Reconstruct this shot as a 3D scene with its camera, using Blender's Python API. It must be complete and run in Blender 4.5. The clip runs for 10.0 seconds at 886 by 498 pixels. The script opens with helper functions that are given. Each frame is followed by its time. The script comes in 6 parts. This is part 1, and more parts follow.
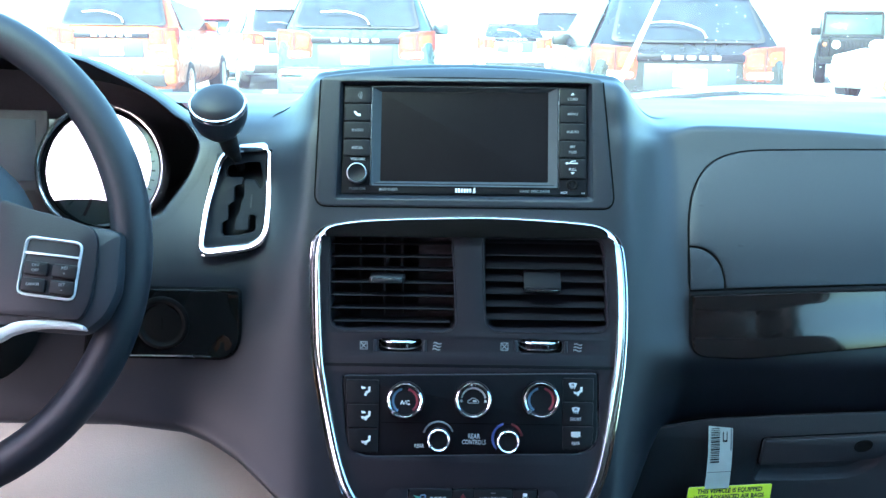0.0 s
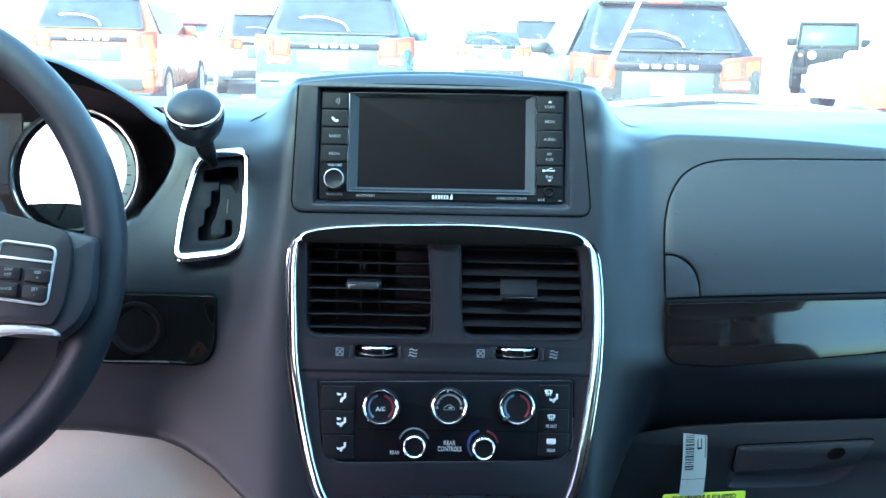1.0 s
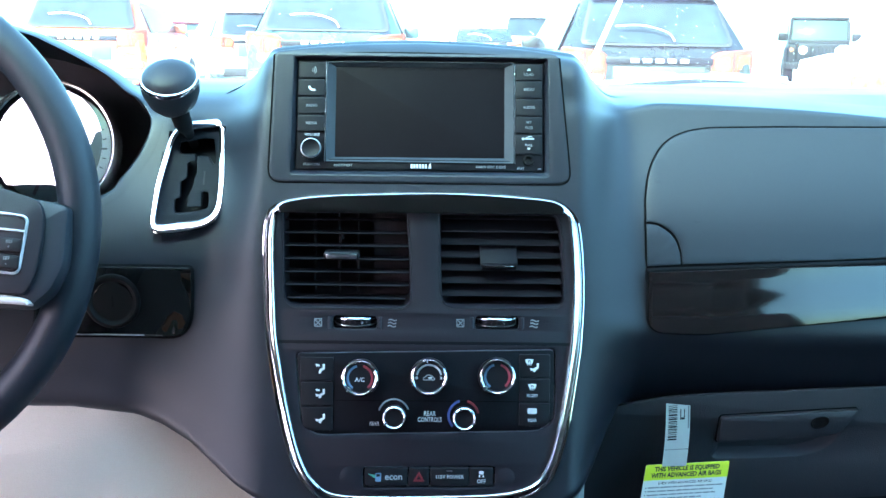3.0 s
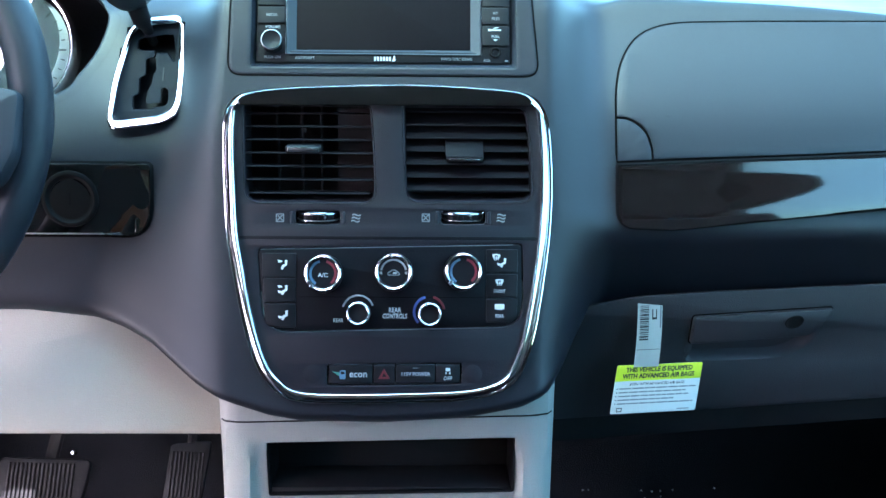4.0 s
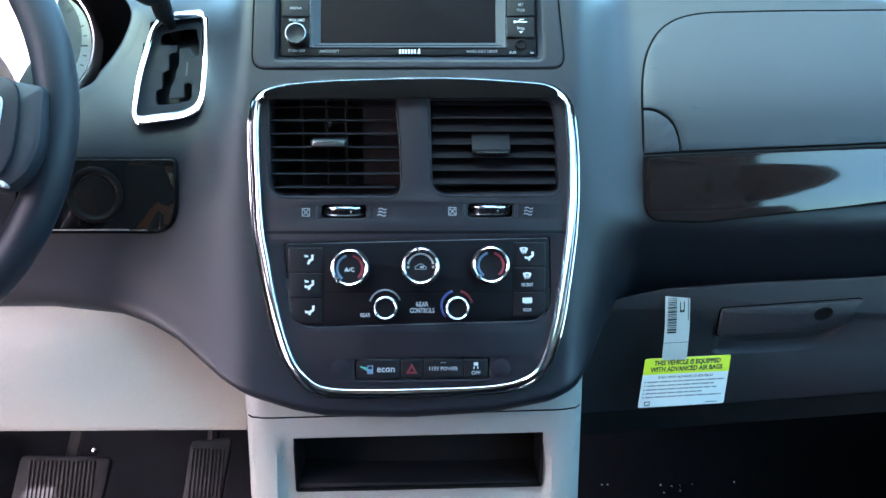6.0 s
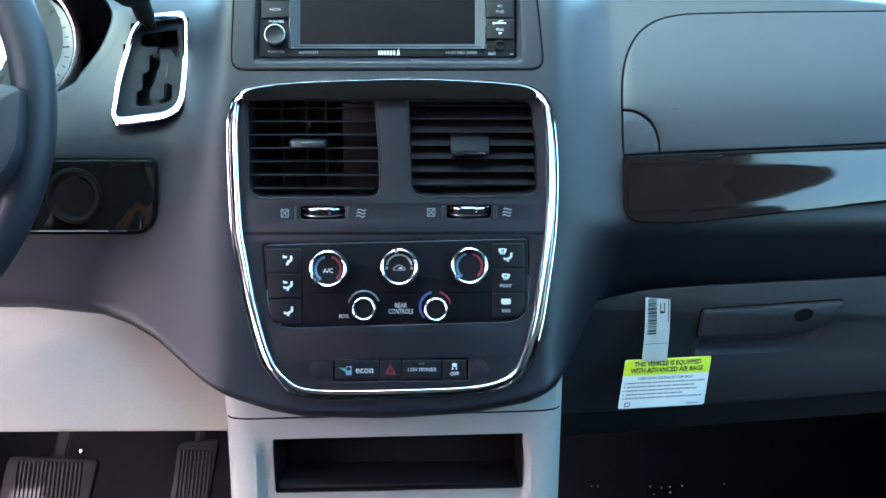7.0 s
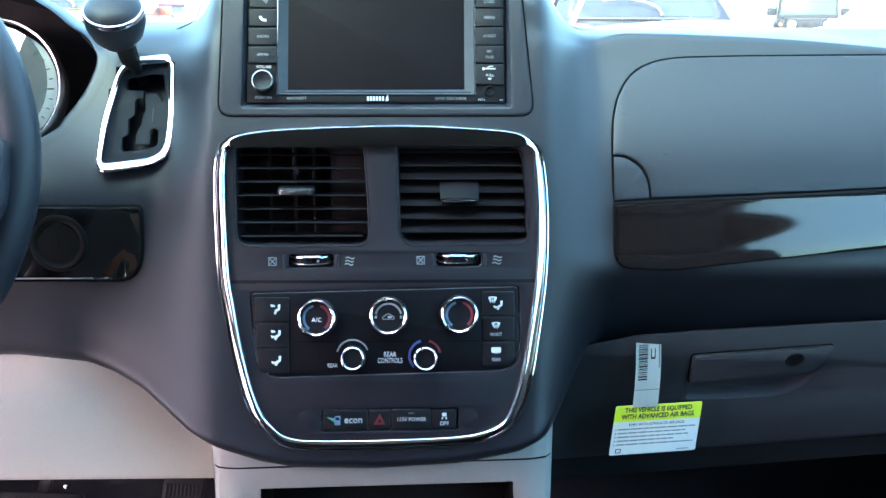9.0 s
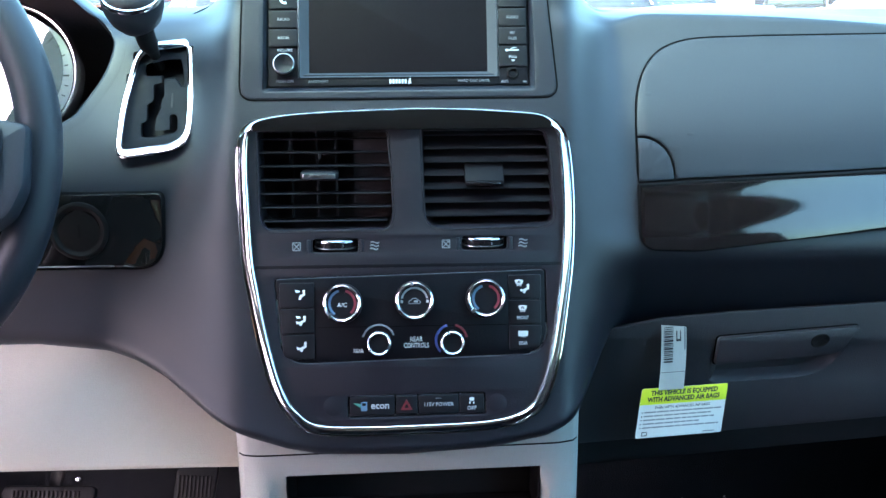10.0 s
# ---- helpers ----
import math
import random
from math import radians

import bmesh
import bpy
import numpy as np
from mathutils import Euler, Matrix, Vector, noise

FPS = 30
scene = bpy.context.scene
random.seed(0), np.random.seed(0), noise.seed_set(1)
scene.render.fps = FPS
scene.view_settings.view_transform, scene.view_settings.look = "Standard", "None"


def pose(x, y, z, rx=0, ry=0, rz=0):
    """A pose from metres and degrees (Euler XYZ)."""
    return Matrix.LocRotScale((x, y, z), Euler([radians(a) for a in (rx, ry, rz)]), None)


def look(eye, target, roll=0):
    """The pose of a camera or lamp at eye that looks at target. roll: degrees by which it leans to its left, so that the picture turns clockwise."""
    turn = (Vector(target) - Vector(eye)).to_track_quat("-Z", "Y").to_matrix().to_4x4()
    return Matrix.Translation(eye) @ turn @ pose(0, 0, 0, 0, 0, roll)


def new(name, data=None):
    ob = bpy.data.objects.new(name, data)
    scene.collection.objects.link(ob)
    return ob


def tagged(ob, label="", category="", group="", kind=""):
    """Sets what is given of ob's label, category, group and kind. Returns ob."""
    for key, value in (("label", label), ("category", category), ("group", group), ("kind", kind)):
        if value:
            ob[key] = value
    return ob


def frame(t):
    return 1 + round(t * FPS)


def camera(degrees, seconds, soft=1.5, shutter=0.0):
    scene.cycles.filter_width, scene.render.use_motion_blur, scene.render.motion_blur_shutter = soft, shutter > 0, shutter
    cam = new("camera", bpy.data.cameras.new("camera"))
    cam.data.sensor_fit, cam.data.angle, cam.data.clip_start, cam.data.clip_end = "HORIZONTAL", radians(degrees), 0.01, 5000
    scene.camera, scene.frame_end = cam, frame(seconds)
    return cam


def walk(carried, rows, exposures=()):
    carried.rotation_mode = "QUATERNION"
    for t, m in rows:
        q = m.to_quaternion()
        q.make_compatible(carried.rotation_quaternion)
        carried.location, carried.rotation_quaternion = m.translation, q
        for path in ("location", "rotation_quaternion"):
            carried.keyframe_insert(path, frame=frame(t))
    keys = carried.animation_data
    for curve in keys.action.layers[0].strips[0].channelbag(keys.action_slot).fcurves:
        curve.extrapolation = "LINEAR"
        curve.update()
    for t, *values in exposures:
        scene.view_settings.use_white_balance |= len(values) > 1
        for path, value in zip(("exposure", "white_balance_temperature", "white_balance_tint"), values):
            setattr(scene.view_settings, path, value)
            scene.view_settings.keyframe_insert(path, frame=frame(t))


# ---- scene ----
cam = camera(47.0, 10.0)
PATH = [
    (0, (-0.011, -0.854, 1.337), (-0.025, 1.1, 0.914), 0.7),
    (0.5, (-0.01, -0.854, 1.337), (0.002, 1.102, 0.924), 1.1),
    (1, (-0.01, -0.854, 1.337), (0.019, 1.104, 0.927), 1.3),
    (1.5, (-0.008, -0.854, 1.338), (0.031, 1.105, 0.936), 1.0),
    (2, (-0.009, -0.854, 1.337), (0.036, 1.105, 0.935), 1.1),
    (3.3, (0.017, -0.848, 1.282), (0.054, 1.107, 0.861), 0.7),
    (3.5, (0.031, -0.846, 1.251), (0.067, 1.107, 0.822), -0.4),
    (4, (0.03, -0.848, 1.241), (0.077, 1.1, 0.787), 0.6),
    (4.5, (0.022, -0.848, 1.242), (0.057, 1.099, 0.785), 0.5),
    (5, (0.012, -0.845, 1.242), (0.043, 1.101, 0.78), 0.2),
    (6.5, (0.017, -0.843, 1.236), (0.052, 1.103, 0.776), 0.1),
    (7, (0.032, -0.844, 1.237), (0.063, 1.103, 0.78), 0.1),
    (7.5, (0.035, -0.844, 1.247), (0.082, 1.107, 0.808), -0.6),
    (8, (0.024, -0.837, 1.259), (0.074, 1.112, 0.811), 1.6),
    (8.5, (0.018, -0.832, 1.262), (0.069, 1.116, 0.812), 0.9),
    (9, (0.03, -0.829, 1.269), (0.087, 1.119, 0.821), 0.2),
    (9.5, (0.025, -0.828, 1.261), (0.089, 1.12, 0.815), -0.1),
    (10, (0.002, -0.823, 1.26), (0.079, 1.121, 0.799), -0.3),
]
walk(cam, [(t, look(eye, target, roll)) for t, eye, target, roll in PATH],
     exposures=[(0, 4.26, 5830, 33), (2, 4.31, 5830, 33), (3.5, 4.56, 5740, 30), (4.5, 4.65, 5780, 31), (6.5, 4.63, 6080, 36), (10, 4.56, 6180, 38.5)])

# ---- light ----
SUN_ELEV, SUN_AZ = 41.0, 208.0      # degrees; azimuth clockwise from straight ahead
world = bpy.data.worlds.new("sky")
scene.world = world
world.use_nodes = True
wn = world.node_tree
wbg = wn.nodes["Background"]
sky = wn.nodes.new("ShaderNodeTexSky")
sky.sky_type = 'NISHITA'
sky.sun_disc = False
sky.sun_elevation = radians(SUN_ELEV)
sky.sun_rotation = radians(SUN_AZ)
sky.air_density, sky.dust_density, sky.ozone_density = 1.0, 2.8, 1.0
wn.links.new(sky.outputs[0], wbg.inputs[0])
wbg.inputs[1].default_value = 0.15
sun = new("sun", bpy.data.lights.new("sun", 'SUN'))
sun.data.energy, sun.data.angle, sun.data.color = 4.0, radians(0.6), (1.0, 0.95, 0.88)
_e, _a = radians(SUN_ELEV), radians(SUN_AZ)
sun.matrix_world = look(Vector((math.sin(_a) * math.cos(_e), math.cos(_a) * math.cos(_e), math.sin(_e))) * 30, (0, 0, 0))


# ---- materials ----
def mat(name, color, rough=0.5, metal=0.0, spread=0.12, grain=600.0, bump=0.0, wear=0.1, coat=0.0, spec=0.5):
    """A surface with colour and gloss that vary at two scales, and a fine relief."""
    m = bpy.data.materials.new(name)
    m.use_nodes = True
    nt = m.node_tree
    b = nt.nodes["Principled BSDF"]
    b.inputs["Metallic"].default_value = metal
    b.inputs["Specular IOR Level"].default_value = spec
    b.inputs["Coat Weight"].default_value = coat
    b.inputs["Coat Roughness"].default_value = 0.04
    tc = nt.nodes.new("ShaderNodeTexCoord")
    fine = nt.nodes.new("ShaderNodeTexNoise")
    fine.inputs["Scale"].default_value, fine.inputs["Detail"].default_value = grain, 3.0
    broad = nt.nodes.new("ShaderNodeTexNoise")
    broad.inputs["Scale"].default_value, broad.inputs["Detail"].default_value = 9.0, 5.0
    nt.links.new(tc.outputs["Object"], fine.inputs["Vector"])
    nt.links.new(tc.outputs["Object"], broad.inputs["Vector"])
    add = nt.nodes.new("ShaderNodeMath")
    add.operation = 'ADD'
    nt.links.new(fine.outputs["Fac"], add.inputs[0])
    nt.links.new(broad.outputs["Fac"], add.inputs[1])
    ramp = nt.nodes.new("ShaderNodeMapRange")
    ramp.inputs["From Min"].default_value, ramp.inputs["From Max"].default_value = 0.6, 1.4
    ramp.inputs["To Min"].default_value, ramp.inputs["To Max"].default_value = 1.0 - spread, 1.0 + spread
    nt.links.new(add.outputs[0], ramp.inputs["Value"])
    mul = nt.nodes.new("ShaderNodeVectorMath")
    mul.operation = 'SCALE'
    mul.inputs[0].default_value = color
    nt.links.new(ramp.outputs[0], mul.inputs["Scale"])
    nt.links.new(mul.outputs[0], b.inputs["Base Color"])
    rr = nt.nodes.new("ShaderNodeMapRange")
    rr.inputs["From Min"].default_value, rr.inputs["From Max"].default_value = 0.3, 0.7
    rr.inputs["To Min"].default_value, rr.inputs["To Max"].default_value = max(0.01, rough * (1 - wear)), min(1.0, rough * (1 + wear))
    nt.links.new(broad.outputs["Fac"], rr.inputs["Value"])
    nt.links.new(rr.outputs[0], b.inputs["Roughness"])
    if bump:
        vor = nt.nodes.new("ShaderNodeTexVoronoi")
        vor.inputs["Scale"].default_value = grain
        nt.links.new(tc.outputs["Object"], vor.inputs["Vector"])
        bp = nt.nodes.new("ShaderNodeBump")
        bp.inputs["Strength"].default_value, bp.inputs["Distance"].default_value = bump, 0.0006
        nt.links.new(vor.outputs["Distance"], bp.inputs["Height"])
        nt.links.new(bp.outputs["Normal"], b.inputs["Normal"])
    return m


def glass(name, tint, gloss=1.0, film=0.0):
    """Thin clear pane: tinted transmission with a mirror-like surface that grows at grazing angles."""
    m = bpy.data.materials.new(name)
    m.use_nodes = True
    nt = m.node_tree
    nt.nodes.remove(nt.nodes["Principled BSDF"])
    out = nt.nodes["Material Output"]
    tr = nt.nodes.new("ShaderNodeBsdfTransparent")
    tr.inputs["Color"].default_value = (*tint, 1)
    gl = nt.nodes.new("ShaderNodeBsdfGlossy")
    gl.inputs["Roughness"].default_value = 0.01
    fr = nt.nodes.new("ShaderNodeLayerWeight")
    fr.inputs["Blend"].default_value = 0.5
    up = nt.nodes.new("ShaderNodeMath")
    up.operation = 'POWER'
    up.inputs[1].default_value = 5.0
    k = nt.nodes.new("ShaderNodeMapRange")
    k.inputs["To Min"].default_value, k.inputs["To Max"].default_value = 0.045 * gloss, 1.0
    mix = nt.nodes.new("ShaderNodeMixShader")
    nt.links.new(fr.outputs["Facing"], up.inputs[0])
    nt.links.new(up.outputs[0], k.inputs["Value"])
    nt.links.new(k.outputs[0], mix.inputs[0])
    nt.links.new(tr.outputs[0], mix.inputs[1])
    nt.links.new(gl.outputs[0], mix.inputs[2])
    last = mix
    if film:
        # thin uneven film that scatters daylight, added for the hazy glare over the view
        tl = nt.nodes.new("ShaderNodeBsdfTranslucent")
        tl.inputs["Color"].default_value = (0.75, 0.80, 0.82, 1)
        no = nt.nodes.new("ShaderNodeTexNoise")
        no.inputs["Scale"].default_value = 14.0
        no.inputs["Detail"].default_value = 6.0
        co = nt.nodes.new("ShaderNodeTexCoord")
        amount = nt.nodes.new("ShaderNodeMapRange")
        amount.inputs["From Min"].default_value, amount.inputs["From Max"].default_value = 0.3, 0.7
        amount.inputs["To Min"].default_value, amount.inputs["To Max"].default_value = film * 0.75, film * 1.25
        last = nt.nodes.new("ShaderNodeMixShader")
        nt.links.new(co.outputs["Object"], no.inputs["Vector"])
        nt.links.new(no.outputs[0], amount.inputs["Value"])
        nt.links.new(amount.outputs[0], last.inputs[0])
        nt.links.new(mix.outputs[0], last.inputs[1])
        nt.links.new(tl.outputs[0], last.inputs[2])
    nt.links.new(last.outputs[0], out.inputs["Surface"])
    return m


M_DASH = mat("soft_slate_plastic", (0.0074, 0.0092, 0.0155), 0.48, grain=1000, bump=0.08, spec=0.62)
M_STACK = mat("satin_charcoal_plastic", (0.0122, 0.0098, 0.0148), 0.48, grain=900, bump=0.12, spec=0.4)
M_SMUDGE = mat("greasy_smudge", (0.0085, 0.0100, 0.0160), 0.40, grain=1000, spec=0.55)
M_GATE = mat("dull_slate_gate_plastic", (0.0078, 0.0090, 0.0135), 0.62, grain=900, bump=0.1, spec=0.22)
M_HOOD = mat("slate_surround_plastic", (0.0078, 0.0090, 0.0160), 0.46, grain=900, bump=0.1, spec=0.58)
M_RECESS = mat("matte_brown_black", (0.027, 0.0195, 0.0255), 0.7, grain=500, bump=0.2)
M_BLACK = mat("matte_black", (0.014, 0.013, 0.014), 0.6, grain=400, spec=0.2)
M_SOCKET = mat("dark_key_socket", (0.007, 0.0062, 0.0066), 0.50, grain=300, spec=0.08)
M_SLAT = mat("black_louvre_plastic", (0.0080, 0.0068, 0.0088), 0.5, grain=500, spec=0.10)
M_SEAM = mat("seam_shadow_gap", (0.0065, 0.006, 0.0065), 0.9, grain=300, spec=0.05)
M_GLOSS = mat("piano_black_lacquer", (0.006, 0.005, 0.005), 0.05, spread=0.3, grain=40, wear=0.5, coat=0.4)
M_SPEAR = mat("smudged_piano_black_lacquer", (0.010, 0.0065, 0.0065), 0.05, spread=0.7, grain=70, wear=0.8, coat=0.8)
M_CHROME = mat("chrome", (0.86, 0.86, 0.88), 0.045, metal=1.0, spread=0.02, grain=200, wear=0.5)
M_RING = mat("soft_chrome_plating", (0.82, 0.82, 0.85), 0.17, metal=1.0, spread=0.03, grain=300, wear=0.5)
M_SATIN = mat("satin_silver", (0.62, 0.63, 0.66), 0.28, metal=1.0, spread=0.05, grain=700)
M_SILVER = mat("silver_painted_plastic", (0.66, 0.67, 0.69), 0.30, metal=0.35, spread=0.04, grain=800)
M_SCREEN = mat("dark_screen", (0.0105, 0.0080, 0.0094), 0.45, spread=0.10, grain=30, wear=0.2, spec=0.05)
M_FRAME = mat("slate_screen_frame", (0.018, 0.022, 0.030), 0.45, grain=700)
M_RADIO = mat("radio_black", (0.0052, 0.0046, 0.0068), 0.42, grain=700, bump=0.08, spec=0.18)
M_BUTTON = mat("button_black", (0.0068, 0.0061, 0.0084), 0.47, grain=700, bump=0.1, spec=0.28)
# one greystone plastic in two tones, for the light each part gets
M_BEIGE = mat("greystone_plastic", (0.55, 0.52, 0.445), 0.55, spread=0.05, grain=900, bump=0.3, spec=0.35)
M_BEIGE_DIM = mat("greystone_plastic_dimmed", (0.430, 0.428, 0.388), 0.45, spread=0.05, grain=900, bump=0.25, spec=0.4)
M_GLOVE = mat("grey_glovebox_plastic", (0.0255, 0.0238, 0.0285), 0.45, spread=0.06, grain=900, bump=0.3)
M_LEATHER = mat("grained_wheel_vinyl", (0.0150, 0.0175, 0.0255), 0.5, grain=1100, bump=0.14, spec=0.48)
M_RUBBER = mat("black_rubber", (0.011, 0.011, 0.013), 0.5, grain=300, bump=0.2, spec=0.2)
M_CARPET = mat("black_carpet", (0.0105, 0.0112, 0.0145), 0.95, spread=0.4, grain=700, bump=0.8, spec=0.12)
M_WHITE = mat("white_print", (0.75, 0.77, 0.78), 0.5, spread=0.03)
M_GREYPRINT = mat("grey_print", (0.20, 0.215, 0.23), 0.5, spread=0.03)
M_SOFTPRINT = mat("soft_white_print", (0.42, 0.44, 0.46), 0.5, spread=0.03)
M_RED = mat("red_print", (0.27, 0.036, 0.055), 0.5, spread=0.05)
M_DULLRED = mat("dull_red_print", (0.16, 0.015, 0.02), 0.5, spread=0.05)
M_BLUE = mat("blue_print", (0.12, 0.22, 0.34), 0.5, spread=0.05)
M_NAVY = mat("navy_print", (0.045, 0.075, 0.24), 0.5, spread=0.05)
M_GREEN = mat("green_print", (0.05, 0.28, 0.20), 0.5, spread=0.05)
M_YELLOW = mat("yellow_card", (0.62, 0.72, 0.02), 0.5, spread=0.03)
M_CARD = mat("white_card", (0.60, 0.63, 0.61), 0.5, spread=0.03, grain=200)
M_INK = mat("black_ink", (0.02, 0.02, 0.022), 0.6)
M_DIAL = mat("silver_dial_face", (0.84, 0.86, 0.88), 0.35, spread=0.04, grain=200)
M_DISPLAY = mat("slate_display_panel", (0.014, 0.018, 0.030), 0.6, grain=200)
M_CLOTH = mat("light_headliner", (0.136, 0.133, 0.127), 0.9, spread=0.06, grain=500, bump=0.4)
M_TRIM = mat("grey_door_trim", (0.120, 0.100, 0.083), 0.6, spread=0.06, grain=700, bump=0.2)
M_SEAT = mat("charcoal_seat_cloth", (0.030, 0.024, 0.023), 0.9, spread=0.2, grain=450, bump=0.5, spec=0.2)
M_ASPHALT = mat("sun_bleached_asphalt", (0.15, 0.14, 0.125), 0.9, spread=0.35, grain=60, bump=0.5)
G_WIND = glass("windscreen_glass", (0.51, 0.96, 0.72), 1.0, film=0.02)
# side tints set apart only to colour the light from each side
G_SIDE = glass("side_glass", (0.43, 0.63, 0.60), 1.0)
G_DRIVER = glass("driver_side_glass", (0.575, 0.575, 0.575), 1.0)
G_DARK = glass("privacy_glass", (0.085, 0.074, 0.062), 1.0)
G_LENS = glass("gauge_lens", (0.93, 0.93, 0.93), 18.0)
G_CAR = mat("tinted_car_glass", (0.013, 0.017, 0.023), 0.08, spread=0.5, grain=2, wear=0.5, spec=0.07)
M_LAMP = mat("red_tail_lens", (0.135, 0.020, 0.011), 0.35, spread=0.25, grain=60, spec=0.2)
M_AMBER = mat("amber_lens", (0.20, 0.052, 0.016), 0.35, spread=0.25, grain=60, spec=0.2)
M_TYRE = mat("tyre_rubber", (0.03, 0.03, 0.03), 0.85, grain=120, bump=0.3)
M_RIM = mat("alloy_rim", (0.6, 0.6, 0.6), 0.3, metal=1.0, spread=0.05)


# ---- shape helpers ----
def thing(name, at=(0, 0, 0), label="", category="", group="", kind=""):
    ob = new(name)
    ob.location = at
    ob.empty_display_size = 0.02
    return tagged(ob, label, category, group, kind)


def part(name, bm, material, parent=None, label="", angle=35):
    """Links a bmesh as one mesh object under a thing or under a part."""
    me = bpy.data.meshes.new(name)
    bmesh.ops.recalc_face_normals(bm, faces=bm.faces)
    bm.to_mesh(me)
    bm.free()
    me.materials.append(material)
    me.shade_smooth()
    me.set_sharp_from_angle(angle=radians(angle))
    ob = new(name, me)
    if parent is not None:
        ob.parent = parent
        if parent.data is None:
            ob.matrix_parent_inverse = Matrix.Translation(-Vector(parent.location))
    return tagged(ob, label)


def smooth(a, b, x):
    t = min(1.0, max(0.0, (x - a) / (b - a)))
    return t * t * (3 - 2 * t)


def spline(pts, n=6, closed=False):
    """Catmull-Rom through points of any size."""
    p = [Vector(q) for q in pts]
    out, m = [], len(p)
    for i in range(m if closed else m - 1):
        if closed:
            a, b, c, d = p[i - 1], p[i], p[(i + 1) % m], p[(i + 2) % m]
        else:
            a, b, c, d = p[max(i - 1, 0)], p[i], p[i + 1], p[min(i + 2, m - 1)]
        for k in range(n):
            t = k / n
            out.append(0.5 * ((2 * b) + (c - a) * t + (2 * a - 5 * b + 4 * c - d) * t * t + (3 * b - a - 3 * c + d) * t ** 3))
    if not closed:
        out.append(p[-1])
    return out


def rpoly(pts, radii, n=5):
    """A polygon with its corners rounded."""
    out, m = [], len(pts)
    for i, q in enumerate(pts):
        r = radii[i] if isinstance(radii, (list, tuple)) else radii
        q, a, b = Vector(q), Vector(pts[i - 1]), Vector(pts[(i + 1) % m])
        if r <= 0:
            out.append(q)
            continue
        ra, rb = min(r, (a - q).length * 0.49), min(r, (b - q).length * 0.49)
        s, e = q + (a - q).normalized() * ra, q + (b - q).normalized() * rb
        for k in range(n + 1):
            t = k / n
            out.append(s * (1 - t) ** 2 + q * 2 * t * (1 - t) + e * t * t)
    return out


def rrect(x0, z0, x1, z1, r=0.002, n=4):
    return rpoly([(x0, z0), (x1, z0), (x1, z1), (x0, z1)], r, n)


def circle(x, z, r, n=32):
    return [Vector((x + r * math.cos(2 * math.pi * k / n), z + r * math.sin(2 * math.pi * k / n))) for k in range(n)]


def arc(x, z, r0, r1, a0, a1, n=14):
    """A flat band round (x, z) between two radii and two angles in degrees."""
    o = [Vector((x + r1 * math.cos(radians(a0 + (a1 - a0) * k / n)), z + r1 * math.sin(radians(a0 + (a1 - a0) * k / n)))) for k in range(n + 1)]
    i = [Vector((x + r0 * math.cos(radians(a0 + (a1 - a0) * k / n)), z + r0 * math.sin(radians(a0 + (a1 - a0) * k / n)))) for k in range(n + 1)]
    return o + i[::-1]


def from_curve(cu):
    ob = bpy.data.objects.new("tmp", cu)
    me = bpy.data.meshes.new_from_object(ob)
    bm = bmesh.new()
    bm.from_mesh(me)
    bpy.data.objects.remove(ob)
    bpy.data.meshes.remove(me)
    bpy.data.curves.remove(cu)
    return bm


def plate_bm(outline, holes=(), base=0.0, depth=0.003, bevel=0.0006, step=0.0):
    """A plate of that outline (u, w) from n = base to base + depth, with rounded edges; step: cut finely enough to follow a curved surface."""
    cu = bpy.data.curves.new("tmp", 'CURVE')
    cu.dimensions, cu.fill_mode = '2D', 'BOTH'
    for loop in (outline, *holes):
        sp = cu.splines.new('POLY')
        sp.points.add(len(loop) - 1)
        for q, v in zip(sp.points, loop):
            q.co = (v[0], v[1], 0, 1)
        sp.use_cyclic_u = True
    bevel = min(bevel, depth * 0.45)
    cu.extrude, cu.bevel_depth, cu.bevel_resolution, cu.offset = depth / 2 - bevel, bevel, 1, -bevel
    bm = from_curve(cu)
    bmesh.ops.remove_doubles(bm, verts=bm.verts, dist=1e-6)
    for v in bm.verts:
        v.co.z += base + depth / 2
    if step:
        for axis in (0, 1):
            lo, hi = min(v.co[axis] for v in bm.verts), max(v.co[axis] for v in bm.verts)
            no = Vector((axis == 0, axis == 1, 0))
            for k in range(1, int((hi - lo) / step) + 1):
                bmesh.ops.bisect_plane(bm, geom=bm.verts[:] + bm.edges[:] + bm.faces[:], plane_co=no * (lo + k * step), plane_no=no)
    return bm


def warp(bm, surf):
    """(u, w, n) onto a surface y = surf(x, z), n towards the cabin."""
    for v in bm.verts:
        u, w, n = v.co
        v.co = (u, surf(u, w) - n, w)
    return bm


def plate(name, outline, surf, material, parent, base=0.0, depth=0.003, bevel=0.0006, holes=(), step=0.0, label=""):
    return part(name, warp(plate_bm(outline, holes, base, depth, bevel, step), surf), material, parent, label)


def text_bm(body, size, x, z, base, depth=0.0003, stretch=1.0, align='CENTER', bold=0.012):
    cu = bpy.data.curves.new("tmp", 'FONT')
    cu.body, cu.size, cu.align_x, cu.align_y = body, size, align, 'CENTER'
    cu.extrude = depth / 2
    cu.offset = bold * size
    cu.resolution_u = 2
    bm = from_curve(cu)
    for v in bm.verts:
        v.co = (v.co.x * stretch + x, v.co.y + z, v.co.z + base + depth / 2)
    return bm


def lettering(body, size, x, z, surf, parent, base, material=None, stretch=1.0, align='CENTER'):
    return part("lettering", warp(text_bm(body, size, x, z, base, 0.0003, stretch, align), surf), material or M_WHITE, parent)


